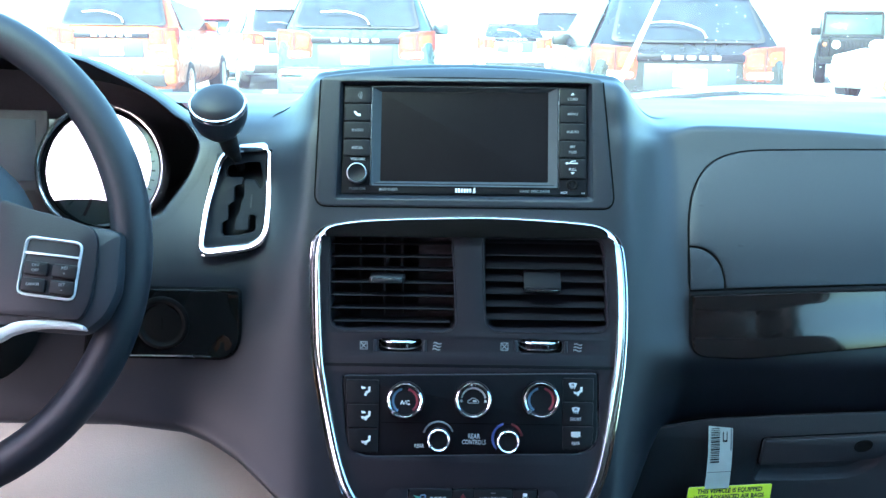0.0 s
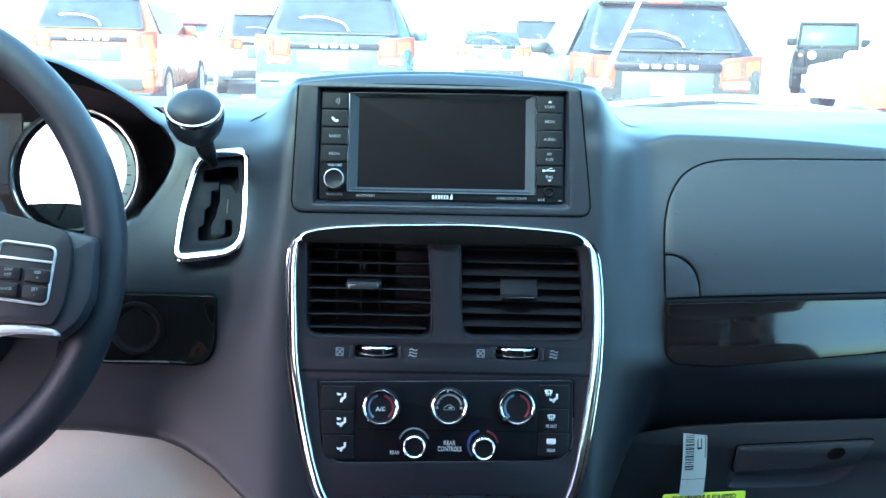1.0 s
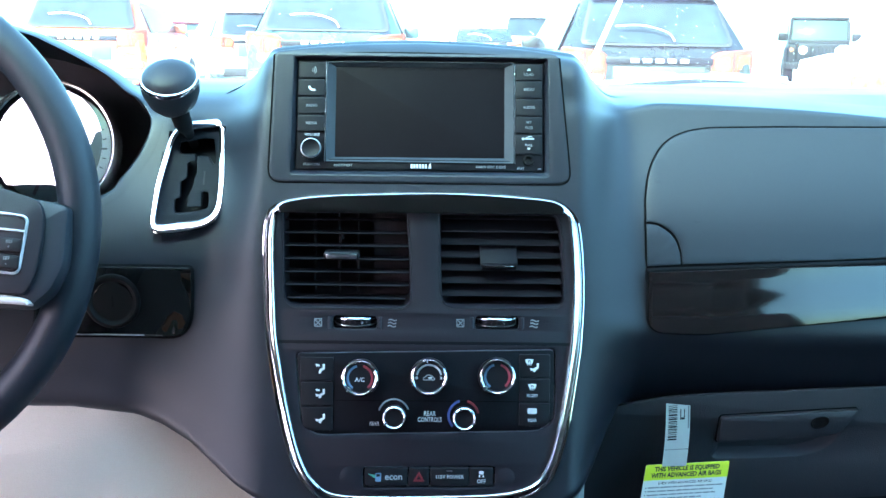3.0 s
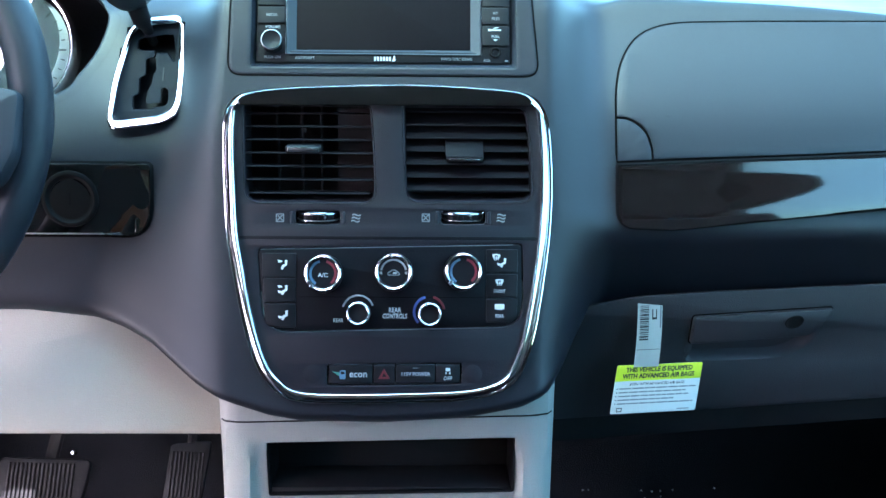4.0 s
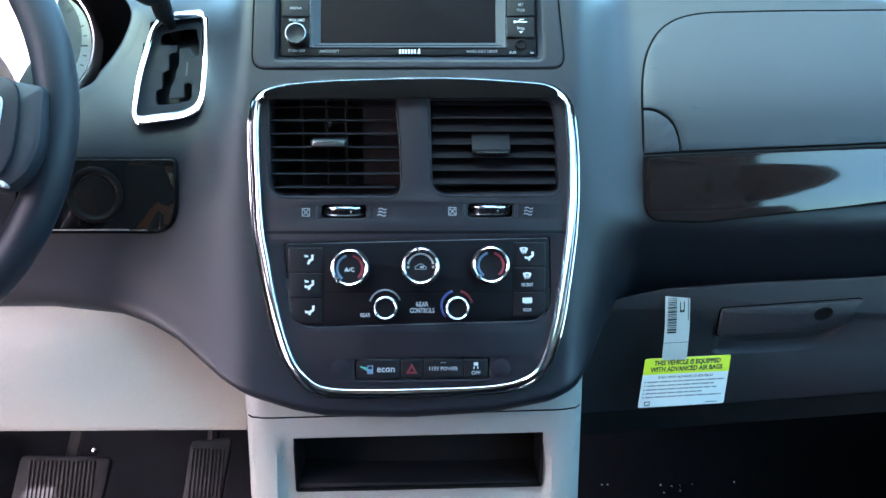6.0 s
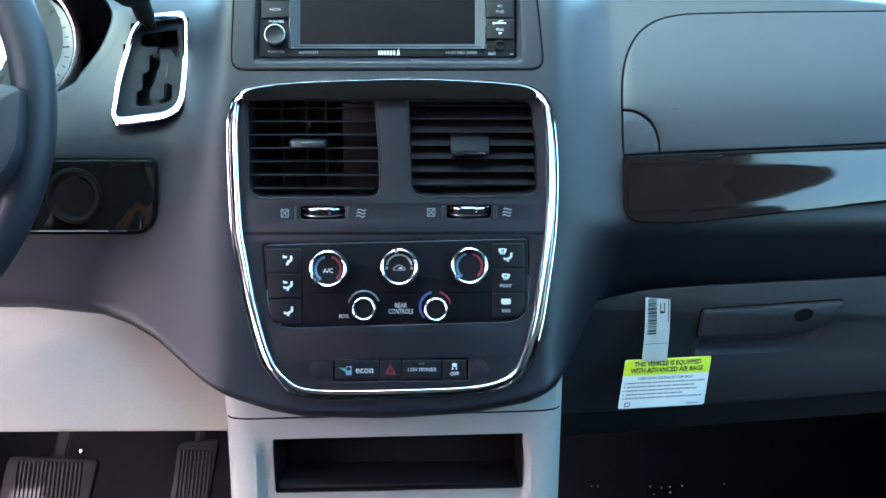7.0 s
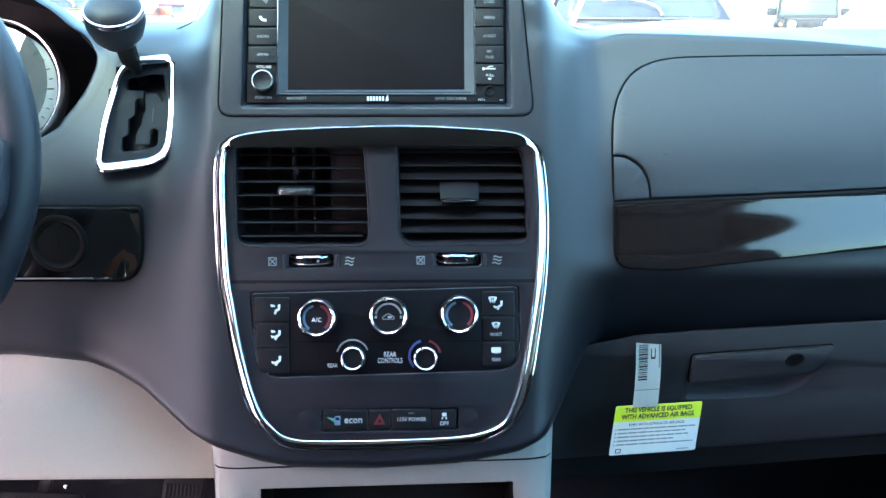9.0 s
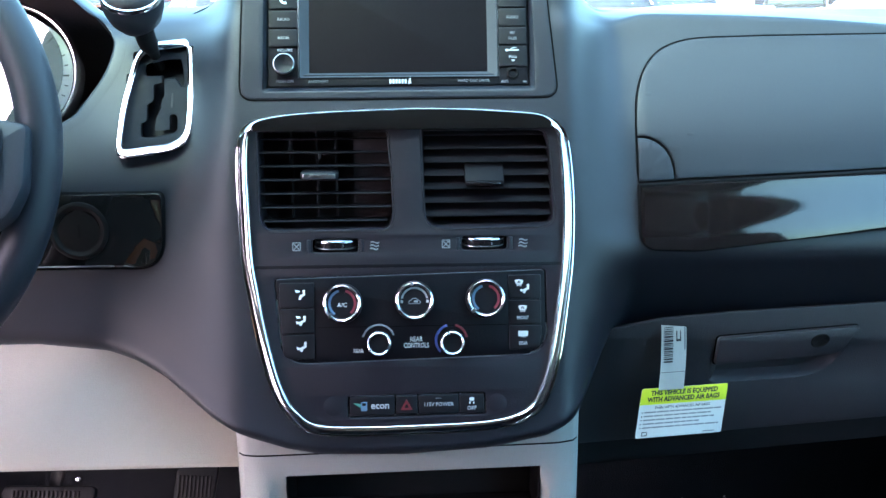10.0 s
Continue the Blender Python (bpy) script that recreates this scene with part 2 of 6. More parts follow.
def ring_bm(outer, inner, profile):
    """A closed moulding between two outlines (u, w); profile: (share from outer to inner, height)."""
    bm = bmesh.new()
    rows = [[bm.verts.new((*(Vector(o).lerp(Vector(i), s)), h)) for o, i in zip(outer, inner)] for s, h in profile]
    m = len(outer)
    for a, b in zip(rows, rows[1:]):
        for k in range(m):
            bm.faces.new((a[k], a[(k + 1) % m], b[(k + 1) % m], b[k]))
    return bm


def inset(pts, width):
    """The outline moved inwards by width(nx, nz)."""
    out, m = [], len(pts)
    for i in range(m):
        t = (Vector(pts[(i + 1) % m]) - Vector(pts[i - 1])).normalized()
        n = Vector((-t.y, t.x))
        out.append(Vector(pts[i]) + n * width(n.x, n.y))
    return out


def ccw(pts):
    area = sum(a[0] * b[1] - b[0] * a[1] for a, b in zip(pts, list(pts[1:]) + [pts[0]]))
    return list(pts) if area > 0 else list(pts)[::-1]


def sweep_bm(path, radius, sides=10, closed=False, squash=1.0, up=(0, 0, 1), caps=True):
    """A tube along points; radius: a number or one per point."""
    bm = bmesh.new()
    p = [Vector(q) for q in path]
    m, rows = len(p), []
    for i, q in enumerate(p):
        t = (p[(i + 1) % m] - p[i - 1]) if closed else (p[min(i + 1, m - 1)] - p[max(i - 1, 0)])
        t.normalize()
        a = t.cross(Vector(up))
        if a.length < 1e-4:
            a = t.cross(Vector((1, 0, 0)))
        a.normalize()
        b = a.cross(t)
        r = radius[i] if isinstance(radius, (list, tuple)) else radius
        rows.append([bm.verts.new(q + a * r * math.cos(2 * math.pi * k / sides) + b * r * squash * math.sin(2 * math.pi * k / sides)) for k in range(sides)])
    for a, b in zip(rows, rows[1:] + ([rows[0]] if closed else [])):
        for k in range(sides):
            bm.faces.new((a[k], a[(k + 1) % sides], b[(k + 1) % sides], b[k]))
    if caps and not closed:
        bm.faces.new(rows[0][::-1])
        bm.faces.new(rows[-1])
    return bm


def lathe_bm(profile, m=None, n=32):
    """Turned about its own z axis; profile: (radius, height)."""
    bm = bmesh.new()
    rows = []
    for r, h in profile:
        rows.append([bm.verts.new((r * math.cos(2 * math.pi * k / n), r * math.sin(2 * math.pi * k / n), h)) for k in range(n)] if r > 1e-6 else [bm.verts.new((0, 0, h))])
    for a, b in zip(rows, rows[1:]):
        for k in range(n):
            k2 = (k + 1) % n
            if len(a) == 1 and len(b) > 1:
                bm.faces.new((a[0], b[k], b[k2]))
            elif len(b) == 1 and len(a) > 1:
                bm.faces.new((a[k], a[k2], b[0]))
            elif len(a) > 1:
                bm.faces.new((a[k], a[k2], b[k2], b[k]))
    if m is not None:
        bm.transform(m)
    return bm


def box_bm(x0, y0, z0, x1, y1, z1, bevel=0.0, seg=2):
    bm = bmesh.new()
    bmesh.ops.create_cube(bm, size=1)
    for v in bm.verts:
        v.co = (x0 + (v.co.x + 0.5) * (x1 - x0), y0 + (v.co.y + 0.5) * (y1 - y0), z0 + (v.co.z + 0.5) * (z1 - z0))
    if bevel:
        bmesh.ops.bevel(bm, geom=bm.edges[:], offset=bevel, segments=seg, profile=0.5, affect='EDGES')
    return bm


def grid_bm(rows):
    bm = bmesh.new()
    vs = [[bm.verts.new(q) for q in r] for r in rows]
    for a, b in zip(vs, vs[1:]):
        for k in range(len(a) - 1):
            bm.faces.new((a[k], a[k + 1], b[k + 1], b[k]))
    return bm


def join(*bms):
    out = bmesh.new()
    for b in bms:
        me = bpy.data.meshes.new("tmp")
        b.to_mesh(me)
        b.free()
        out.from_mesh(me)
        bpy.data.meshes.remove(me)
    return out


# ---- dashboard body ----
# profiles (y, z) from under the lower lip, up the face, over the brow and back to the windscreen; the first four points hang on the lower edge
P_LEFT = [(0.060, -0.013), (0.010, -0.013), (-0.020, 0.0), (-0.0195, 0.028), (-0.016, 1.075), (-0.013, 1.117),
          (0.000, 1.151), (0.0245, 1.190), (0.048, 1.230), (0.064, 1.2455), (0.085, 1.2540), (0.120, 1.2590), (0.200, 1.262), (0.480, 1.252)]
P_RIGHT = [(0.060, -0.018), (0.030, -0.013), (0.012, 0.0), (-0.008, 0.027), (-0.026, 1.064), (-0.017, 1.094),
           (-0.006, 1.121), (0.0138, 1.165), (0.0535, 1.2300), (0.0615, 1.2440), (0.0740, 1.2515), (0.105, 1.2550), (0.150, 1.2580), (0.480, 1.252)]
TOWER = [(0.0165, 1.262), (0.0262, 1.2915), (0.0465, 1.3022), (0.110, 1.3025), (0.480, 1.256)]


def face_y(x, z):
    """The plane of the vents and climate controls."""
    return -0.018 + 0.27 * (z - 1.166)


# how the centre stack flows into the sides: (profile point, outer x, inner x, sharpness of the inner bend)
FLOW_LEFT = ((3.0, -0.250, -0.120, 2.0), (5.0, -0.182, -0.130, 2.0), (8.0, -0.190, -0.128, 3.0), (10.0, -0.205, -0.126, 5.0))
FLOW_RIGHT = ((3.0, 0.195, 0.125, 2.0), (5.0, 0.192, 0.133, 2.0), (8.0, 0.194, 0.133, 2.6), (10.0, 0.190, 0.131, 3.0))


def stack_weight(x, i):
    """Share of the stack's profile at x; i: place along the profile."""
    keys = FLOW_LEFT if x < 0 else FLOW_RIGHT
    _, a, b, n = keys[0] if i <= keys[0][0] else keys[-1]
    for p, q in zip(keys, keys[1:]):
        if p[0] <= i <= q[0]:
            k = smooth(p[0], q[0], i)
            _, a, b, n = [u + (v - u) * k for u, v in zip(p, q)]
    t = min(1.0, max(0.0, (x - b) / (a - b)))
    return (1 - t) ** n * (1 + n * t)


LOWER = [(-0.90, 0.999), (-0.30, 0.999), (-0.244, 0.9925), (-0.219, 0.985), (-0.192, 0.974), (-0.166, 0.9575), (-0.150, 0.9475), (-0.132, 0.9392), (-0.120, 0.9352), (-0.092, 0.9268), (-0.0645, 0.922),
         (0.0, 0.9208), (0.067, 0.9243), (0.113, 0.9325), (0.137, 0.9435), (0.150, 0.957), (0.170, 0.982), (0.190, 0.997), (0.22, 1.003), (0.90, 1.003)]


def lower_edge(x):
    for (a, p), (b, q) in zip(LOWER, LOWER[1:]):
        if a <= x <= b:
            return p + (q - p) * (x - a) / (b - a)
    return 1.0


def dash_column(x):
    zb = lower_edge(x)
    side = [(y, z if i > 3 else zb + z) for i, (y, z) in enumerate(P_LEFT if x < 0 else P_RIGHT)]
    front = face_y(x, zb) + 0.0033
    k = smooth(-0.11, 0.11, x)
    rise = [zb + 0.0275] + [p[1] + (q[1] - p[1]) * k for p, q in zip(P_LEFT[4:9], P_RIGHT[4:9])]
    stack = [(front + 0.060, zb - 0.010), (front + 0.028, zb - 0.009), (front, zb)] + [(max(face_y(x, z) + 0.0013, -0.0045 + 0.339 * (z - 1.2)), z) for z in rise] + TOWER
    cols = [spline(side, 7), spline(stack, 7)]
    col = []
    for j, (a, b) in enumerate(zip(*cols)):
        i = j / 7
        w = stack_weight(x, i)
        q = a.lerp(b, w)
        q.y -= 0.0075 * w * min(1.3, (x / 0.12) ** 2) * smooth(8.2, 9.6, i) * (1 - smooth(12, 13, i))
        col.append(q)
    w = smooth(0.168, 0.212, x)
    if w > 0:
        # creased front edge of the top pad on the passenger side, falling away towards the door
        d = min(0.2, max(-0.05, x - 0.25))
        zc = 1.2535 - 0.02 * d - 0.2 * max(0.0, d) ** 2 - 0.004 * (1 - smooth(0.168, 0.222, x))
        a, k = col[56].copy(), Vector((0.066 - 0.5 * (1.2535 - zc), zc))
        b = col[84] - Vector((0, 0.7 * max(0.0, 0.02 * d + 0.2 * max(0.0, d) ** 2)))
        up, back = (a - k).normalized(), (b - k).normalized()
        fold = [a.lerp(k + up * 0.0030, i / 7) for i in range(1, 8)] + [k + (up + back) * 0.0009] + [(k + back * 0.0030).lerp(b, i / 19) for i in range(20)]
        for i, q in enumerate(fold):
            col[57 + i] = col[57 + i].lerp(q, w)
    return col


_cols = {}


def dash_y(x, z):
    """The dashboard's face at (x, z)."""
    key = round(x, 4)
    if key not in _cols:
        c = dash_column(x)
        _cols[key] = c[2 * 7:10 * 7]
    c = _cols[key]
    for a, b in zip(c, c[1:]):
        if a.y <= z <= b.y and b.y > a.y:
            return a.x + (b.x - a.x) * (z - a.y) / (b.y - a.y)
    return c[0].x if z < c[0].y else c[-1].x


def radio_y(x, z):
    return 0.317 * (z - 1.200)


def hood_y(x, z):
    """The radio surround, rolling back over its top edge."""
    return radio_y(x, z) + 95.0 * max(0.0, z - 1.2925) ** 2


def gate_y(x, z):
    return 0.6 * (z - 1.151)


def ring_y(x, z):
    """The chrome gate frame, leaning back a little more than its plate."""
    return 0.6 * (1.190 - 1.151) + 0.69 * (z - 1.190)


def spear_y(x, z):
    """Lacquered strip: leans back most along its middle, upright along both edges."""
    low = 1.068 + max(0.0, x - 0.25) * 0.104
    t = min(1.15, max(-0.15, (z - low) / 0.050))
    lean = 0.15 * t + 0.135 * (1 - math.cos(math.pi * t)) / math.pi
    return -0.0262 + 0.050 * lean


def glove_y(x, z):
    return -0.005 + 0.16 * (0.985 - z)


RIM = spline([(-0.2372, 1.2370), (-0.2451, 1.2484), (-0.2572, 1.2608), (-0.2717, 1.2731), (-0.2961, 1.2876), (-0.3204, 1.2996), (-0.3448, 1.3091), (-0.42, 1.326), (-0.50, 1.324),
              (-0.565, 1.295), (-0.60, 1.240), (-0.585, 1.175), (-0.52, 1.142), (-0.42, 1.134), (-0.335, 1.142), (-0.2694, 1.1715), (-0.2562, 1.1852), (-0.2435, 1.2036), (-0.2376, 1.2176), (-0.2353, 1.2290)], 5, True)


def inside(q, loop):
    hit, (x, z) = False, q
    for a, b in zip(loop, loop[1:] + loop[:1]):
        if (a[1] > z) != (b[1] > z) and x < (b[0] - a[0]) * (z - a[1]) / (b[1] - a[1]) + a[0]:
            hit = not hit
    return hit


GATE_OUT = ccw(rpoly([(-0.2165, 1.2325), (-0.171, 1.237), (-0.166, 1.190), (-0.1665, 1.1500), (-0.2275, 1.1425), (-0.2255, 1.185)],
                     [0.018, 0.009, 0.01, 0.022, 0.015, 0.01], 8))
BEZ = ccw(spline([(-0.0517, 1.1820), (0.0, 1.1836), (0.0298, 1.1838), (0.0662, 1.1825), (0.1026, 1.1799), (0.1162, 1.1772), (0.1253, 1.1724), (0.1312, 1.1653), (0.1348, 1.1543), (0.1374, 1.1278),
                  (0.1379, 1.0971), (0.1362, 1.0664), (0.1335, 1.0445), (0.1295, 1.0184), (0.1248, 0.9922), (0.1180, 0.9690), (0.1085, 0.9528), (0.0922, 0.9429), (0.0651, 0.9378), (0.0111, 0.9358),
                  (-0.0293, 0.9352), (-0.0606, 0.9362), (-0.0786, 0.9406), (-0.0911, 0.9510), (-0.1001, 0.9640), (-0.1077, 0.9840), (-0.1145, 1.0104), (-0.1205, 1.0408), (-0.1250, 1.0669), (-0.1273, 1.1018),
                  (-0.1286, 1.1324), (-0.1282, 1.1521), (-0.1258, 1.1653), (-0.1204, 1.1720), (-0.1105, 1.1762), (-0.0879, 1.1798)], 5, True))
BEZ_IN = ccw(inset(BEZ, lambda nx, nz: 0.0055 + 0.0020 * max(0.0, nz) - 0.0016 * max(0.0, -nz) + 0.0050 * abs(nx) ** 1.5))
dashboard = thing("dashboard", (0, 0.1, 1.0), "dark slate soft plastic dashboard of a minivan with a bulging centre", "dashboard")
xs = [-0.86 + 0.02 * k for k in range(26)] + [-0.345 + 0.0045 * k for k in range(126)] + [0.225 + 0.0045 * k for k in range(8)] + [0.262 + 0.023 * k for k in range(27)]
bm = grid_bm([[(x, q.x, q.y) for q in dash_column(x)] for x in xs])
RIM_CUT = [Vector(q) for q in inset(ccw(RIM), lambda nx, nz: -0.0035)]
BEZ_CUT = inset(BEZ_IN, lambda nx, nz: 0.003)
gone = []
for f in bm.faces:
    c = f.calc_center_median()
    x, z = c.x, c.z
    cut = (c.y < 0.0 and inside((x, z), BEZ_CUT)) or (-0.110 < x < 0.110 and 1.194 < z < 1.292 and c.y < 0.04)
    cut |= -0.222 < x < -0.170 and 1.150 < z < 1.231 and c.y < 0.06 and inside((x, z), GATE_OUT)
    cut |= x < -0.23 and c.y < 0.16 and inside((x, z), RIM_CUT)
    if cut:
        gone.append(f)
bmesh.ops.delete(bm, geom=gone, context='FACES')
part("dash_body", bm, M_DASH, dashboard)

# upper storage bin door and its quarter-round corner piece, with the lacquered trim strip beneath
BIN = ccw([Vector(q) for q in spline([(0.1949, 1.1205), (0.1955, 1.1545), (0.1975, 1.1815), (0.2045, 1.2042), (0.2200, 1.2225), (0.2470, 1.2320), (0.2934, 1.2342), (0.379, 1.2354), (0.80, 1.2390)], 4)]
          + [Vector((0.80, 1.150)), Vector((0.362, 1.1280))])
plate("seam", ccw(inset(BIN, lambda a, b: -0.0014)), dash_y, M_SEAM, dashboard, 0.0002, 0.0008, 0.0001, step=0.02)
QUARTER = [Vector((0.1952, 1.1210)), Vector((0.2235, 1.1226))] + [Vector(q) for q in spline([(0.2234, 1.130), (0.2206, 1.140), (0.2146, 1.148), (0.2050, 1.1535), (0.1958, 1.1545)], 4)]
BIN_DOOR = [Vector((0.2256, 1.1230))] + [Vector(q) for q in spline([(0.2254, 1.1310), (0.2226, 1.1415), (0.2162, 1.1500), (0.2056, 1.1557), (0.1957, 1.1567)], 4)] + \
           [q for q in BIN if q.y > 1.1572 or q.x > 0.30]
BIN_DOOR = ccw(sorted(BIN_DOOR, key=lambda q: -math.atan2(q.y - 1.19, q.x - 0.36)))
bin_door = plate("storage_bin_door", BIN_DOOR, dash_y, M_DASH, dashboard, 0.0003, 0.0022, 0.0006, step=0.012)
plate("corner_piece", ccw(QUARTER), dash_y, M_DASH, dashboard, 0.0003, 0.0020, 0.0005, step=0.012)
SPEAR = ccw(rpoly([(0.195, 1.1180), (0.1940, 1.0690), (0.240, 1.0672), (0.280, 1.0715), (0.361, 1.0805), (0.80, 1.129), (0.80, 1.147), (0.362, 1.1255)],
                  [0.001, 0.014, 0.01, 0.01, 0.01, 0, 0, 0.01], 6))
spear_low = lambda x: 1.0675 + 0.1108 * max(0.0, x - 0.25)
spear_high = lambda x: 1.1180 + 0.0455 * (x - 0.195)


def spear_bm(outline, base, depth, bevel, step):
    """A plate of the trim strip, cut along the strip's own tapering length."""
    share = lambda q: 0.05 * (q.y - spear_low(q.x)) / (spear_high(q.x) - spear_low(q.x))
    b_ = plate_bm([Vector((q.x, share(q))) for q in outline], (), base, depth, bevel, step)
    for v in b_.verts:
        v.co.y = spear_low(v.co.x) + v.co.y / 0.05 * (spear_high(v.co.x) - spear_low(v.co.x))
    return warp(b_, spear_y)


part("seam", spear_bm(ccw(inset(SPEAR, lambda a, b: -0.0013)), -0.006, 0.0080, 0.0001, 0.006), M_SEAM, dashboard)
part("lacquered_trim_strip", spear_bm(SPEAR, 0.0004, 0.0032, 0.0004, 0.004), M_SPEAR, dashboard, "glossy piano-black lacquered trim strip")
# faint finger smudges on the bin door, small scuff on the dash top
for xx, zz_ in ((0.2075, 1.1890), (0.2400, 1.1575)):
    plate("smudge", rrect(xx - 0.0030, zz_ - 0.0011, xx + 0.0030, zz_ + 0.0011, 0.0010), dash_y, M_SMUDGE, bin_door, 0.00245, 0.0001, 0.00003)
scuff = []
for k in range(4):
    sx_, sy_ = -0.1760 + 0.0050 * k, 0.088 + 0.0035 * k
    near = min(dash_column(sx_)[60:90], key=lambda q: abs(q.x - sy_))
    scuff.append((sx_, near.x - 0.0003, near.y + 0.0004))
part("scuff", sweep_bm(scuff, [0.0003, 0.0007, 0.0006, 0.0002], 6), M_INK, dashboard)

# ---- instrument binnacle ----
cluster = thing("instrument_cluster", (-0.42, 0.08, 1.14), "hooded instrument cluster with a chrome-ringed gauge under a clear lens", "gauges")
RIMC = ccw(RIM)


def rim_y(z):
    return min(gate_y(0, z), 0.055) if z > 1.14 else gate_y(0, 1.14)


mid = Vector((-0.42, 1.235))


def rim_row(k, y):
    return [((mid + (Vector(q) - mid) * k).x, y if y is not None else rim_y(q.y), (mid + (Vector(q) - mid) * k).y) for q in RIMC + RIMC[:1]]


part("hood_recess", grid_bm([rim_row(0.9845, 0.060), rim_row(0.960, 0.095), rim_row(0.93, 0.125), rim_row(0.88, 0.135), rim_row(0.0, 0.135)]), M_RECESS, cluster)
# lip round the opening: below it rolls into the dashboard's face, above it runs back as a hood
rows = []
for j, (k, off, ku, dy, drop) in enumerate(((0.984, 0.060, 0.972, 0.030, 0), (0.985, 0.022, 0.973, 0.016, 0), (0.987, 0.009, 0.976, 0.006, 0), (0.990, 0.0042, 0.980, 0.001, 0), (0.994, 0.0017, 0.985, -0.001, 0),
                                            (0.999, 0.0005, 0.991, 0.000, 0), (1.005, -0.0001, 0.998, 0.004, 0), (1.010, -0.0002, 1.001, 0.007, 0), (1.025, -0.0002, 1.003, 0.010, 0), (1.038, -0.0002, 1.005, 0.018, 0.0),
                                            (1.050, -0.0001, 1.002, 0.032, 0.06), (1.056, 0.0, 0.97, 0.060, 0.3), (1.062, 0.0001, 0.86, 0.12, 0.7), (1.068, 0.0002, 0.72, 0.20, 1.0))):
    row = []
    for q in RIMC + RIMC[:1]:
        h = smooth(1.236, 1.262, q.y)
        p, u = mid + (Vector(q) - mid) * k, mid + (Vector(q) - mid) * ku
        low = Vector((p.x, dash_y(p.x, min(p.y, 1.25)) + off, p.y))
        high = Vector((u.x, rim_y(q.y) + dy, u.y * (1 - drop) + min(u.y, 1.255) * drop))
        row.append(low.lerp(high, h))
    rows.append(row)
part("hood", grid_bm(rows), M_DASH, cluster, angle=80)


def tilted(x, y, z, lean):
    """Local x to the right, local y up the face, local z towards the cabin, leaning back by some degrees."""
    return pose(x, y, z, 90 - lean, 0, 0)


gm = tilted(-0.3336, 0.076, 1.2068, 14) @ Matrix.Scale(0.932, 4)
gauge = part("gauge_ring", lathe_bm([(0.0655, -0.012), (0.0654, 0.002), (0.0645, 0.0056), (0.0628, 0.0072), (0.0612, 0.0068), (0.0602, 0.003), (0.0600, -0.002)], gm, 64), M_RING, cluster)
part("ring_shade", lathe_bm([(0.0602, -0.0005), (0.0575, -0.0015), (0.0566, -0.012)], gm, 56), M_SEAM, gauge)
part("gauge_face", lathe_bm([(0.056, -0.013), (0.04, -0.0125), (0.0, -0.012)], gm, 40), M_DIAL, gauge)
for k in range(25):
    a = radians(225 - 270 * k / 24)
    r0 = 0.044 if k % 4 == 0 else 0.047
    tick = box_bm(r0, -0.0005 if k % 4 else -0.0008, -0.0118, 0.0505, 0.0005 if k % 4 else 0.0008, -0.0112)
    tick.transform(gm @ Matrix.Rotation(a, 4, 'Z'))
    part("tick", tick, M_GREYPRINT, gauge)
needle = box_bm(0.030, -0.0016, -0.0095, 0.050, 0.0016, -0.0080, 0.0004)
needle.transform(gm @ Matrix.Rotation(radians(248), 4, 'Z'))
part("needle", needle, M_RED, gauge, "red needle")
part("needle_hub", lathe_bm([(0.0, -0.006), (0.006, -0.0065), (0.0075, -0.009), (0.0075, -0.012)], gm, 24), M_BLACK, gauge)
lm = gm @ pose(0, 0, 0.004, -2.0, -10.0, 0)
part("lens", lathe_bm([(0.0558 * k / 9, 0.0030 * (k / 9) ** 2) for k in range(10)], lm, 56), G_LENS, gauge, "clear reflective lens")
dm = lambda x, z: 0.098 + 0.2 * (z - 1.2)
plate("display_panel", rrect(-0.445, 1.182, -0.391, 1.257, 0.003), dm, M_RECESS, cluster, 0, 0.004)
plate("display_screen", rrect(-0.439, 1.192, -0.402, 1.249, 0.002), dm, M_DISPLAY, cluster, 0.004, 0.0008)

# ---- gear selector ----
gear = thing("gear_selector", (-0.196, 0.03, 1.15), "dash-mounted gear lever with black ball knob in a chrome-framed stepped gate", "gear lever")
GATE_IN = ccw(inset(GATE_OUT, lambda nx, nz: 0.0052 + 0.0026 * abs(nz)))
part("chrome_surround", warp(ring_bm(GATE_OUT, GATE_IN, [(-0.02, -0.016), (-0.01, -0.002), (0.0, 0.0015), (0.08, 0.0040), (0.25, 0.0052), (0.70, 0.0056), (0.92, 0.0050), (1.0, 0.0034), (1.01, -0.012)]), ring_y), M_CHROME, gear, "chrome surround")
SLOT = [Vector(q) for q in ((-0.2094, 1.2151), (-0.2052, 1.2166), (-0.2007, 1.2167), (-0.1898, 1.2193), (-0.1802, 1.2194), (-0.1779, 1.2106), (-0.1763, 1.2006), (-0.1781, 1.1968), (-0.1811, 1.2006), (-0.1838, 1.2044), (-0.1933, 1.2044), (-0.1921, 1.1899), (-0.1942, 1.1869), (-0.1943, 1.1794), (-0.1978, 1.1734), (-0.198, 1.1638), (-0.186, 1.1645), (-0.1869, 1.1749), (-0.1847, 1.1769), (-0.1807, 1.1757), (-0.1798, 1.1646), (-0.1819, 1.1623), (-0.1957, 1.1594), (-0.2074, 1.1586), (-0.2092, 1.1615), (-0.2095, 1.1697), (-0.2047, 1.1719), (-0.2058, 1.1839), (-0.2005, 1.1869), (-0.2015, 1.1983), (-0.1993, 1.2002), (-0.1946, 1.2006), (-0.1951, 1.2064), (-0.2078, 1.2063), (-0.2096, 1.2089))]
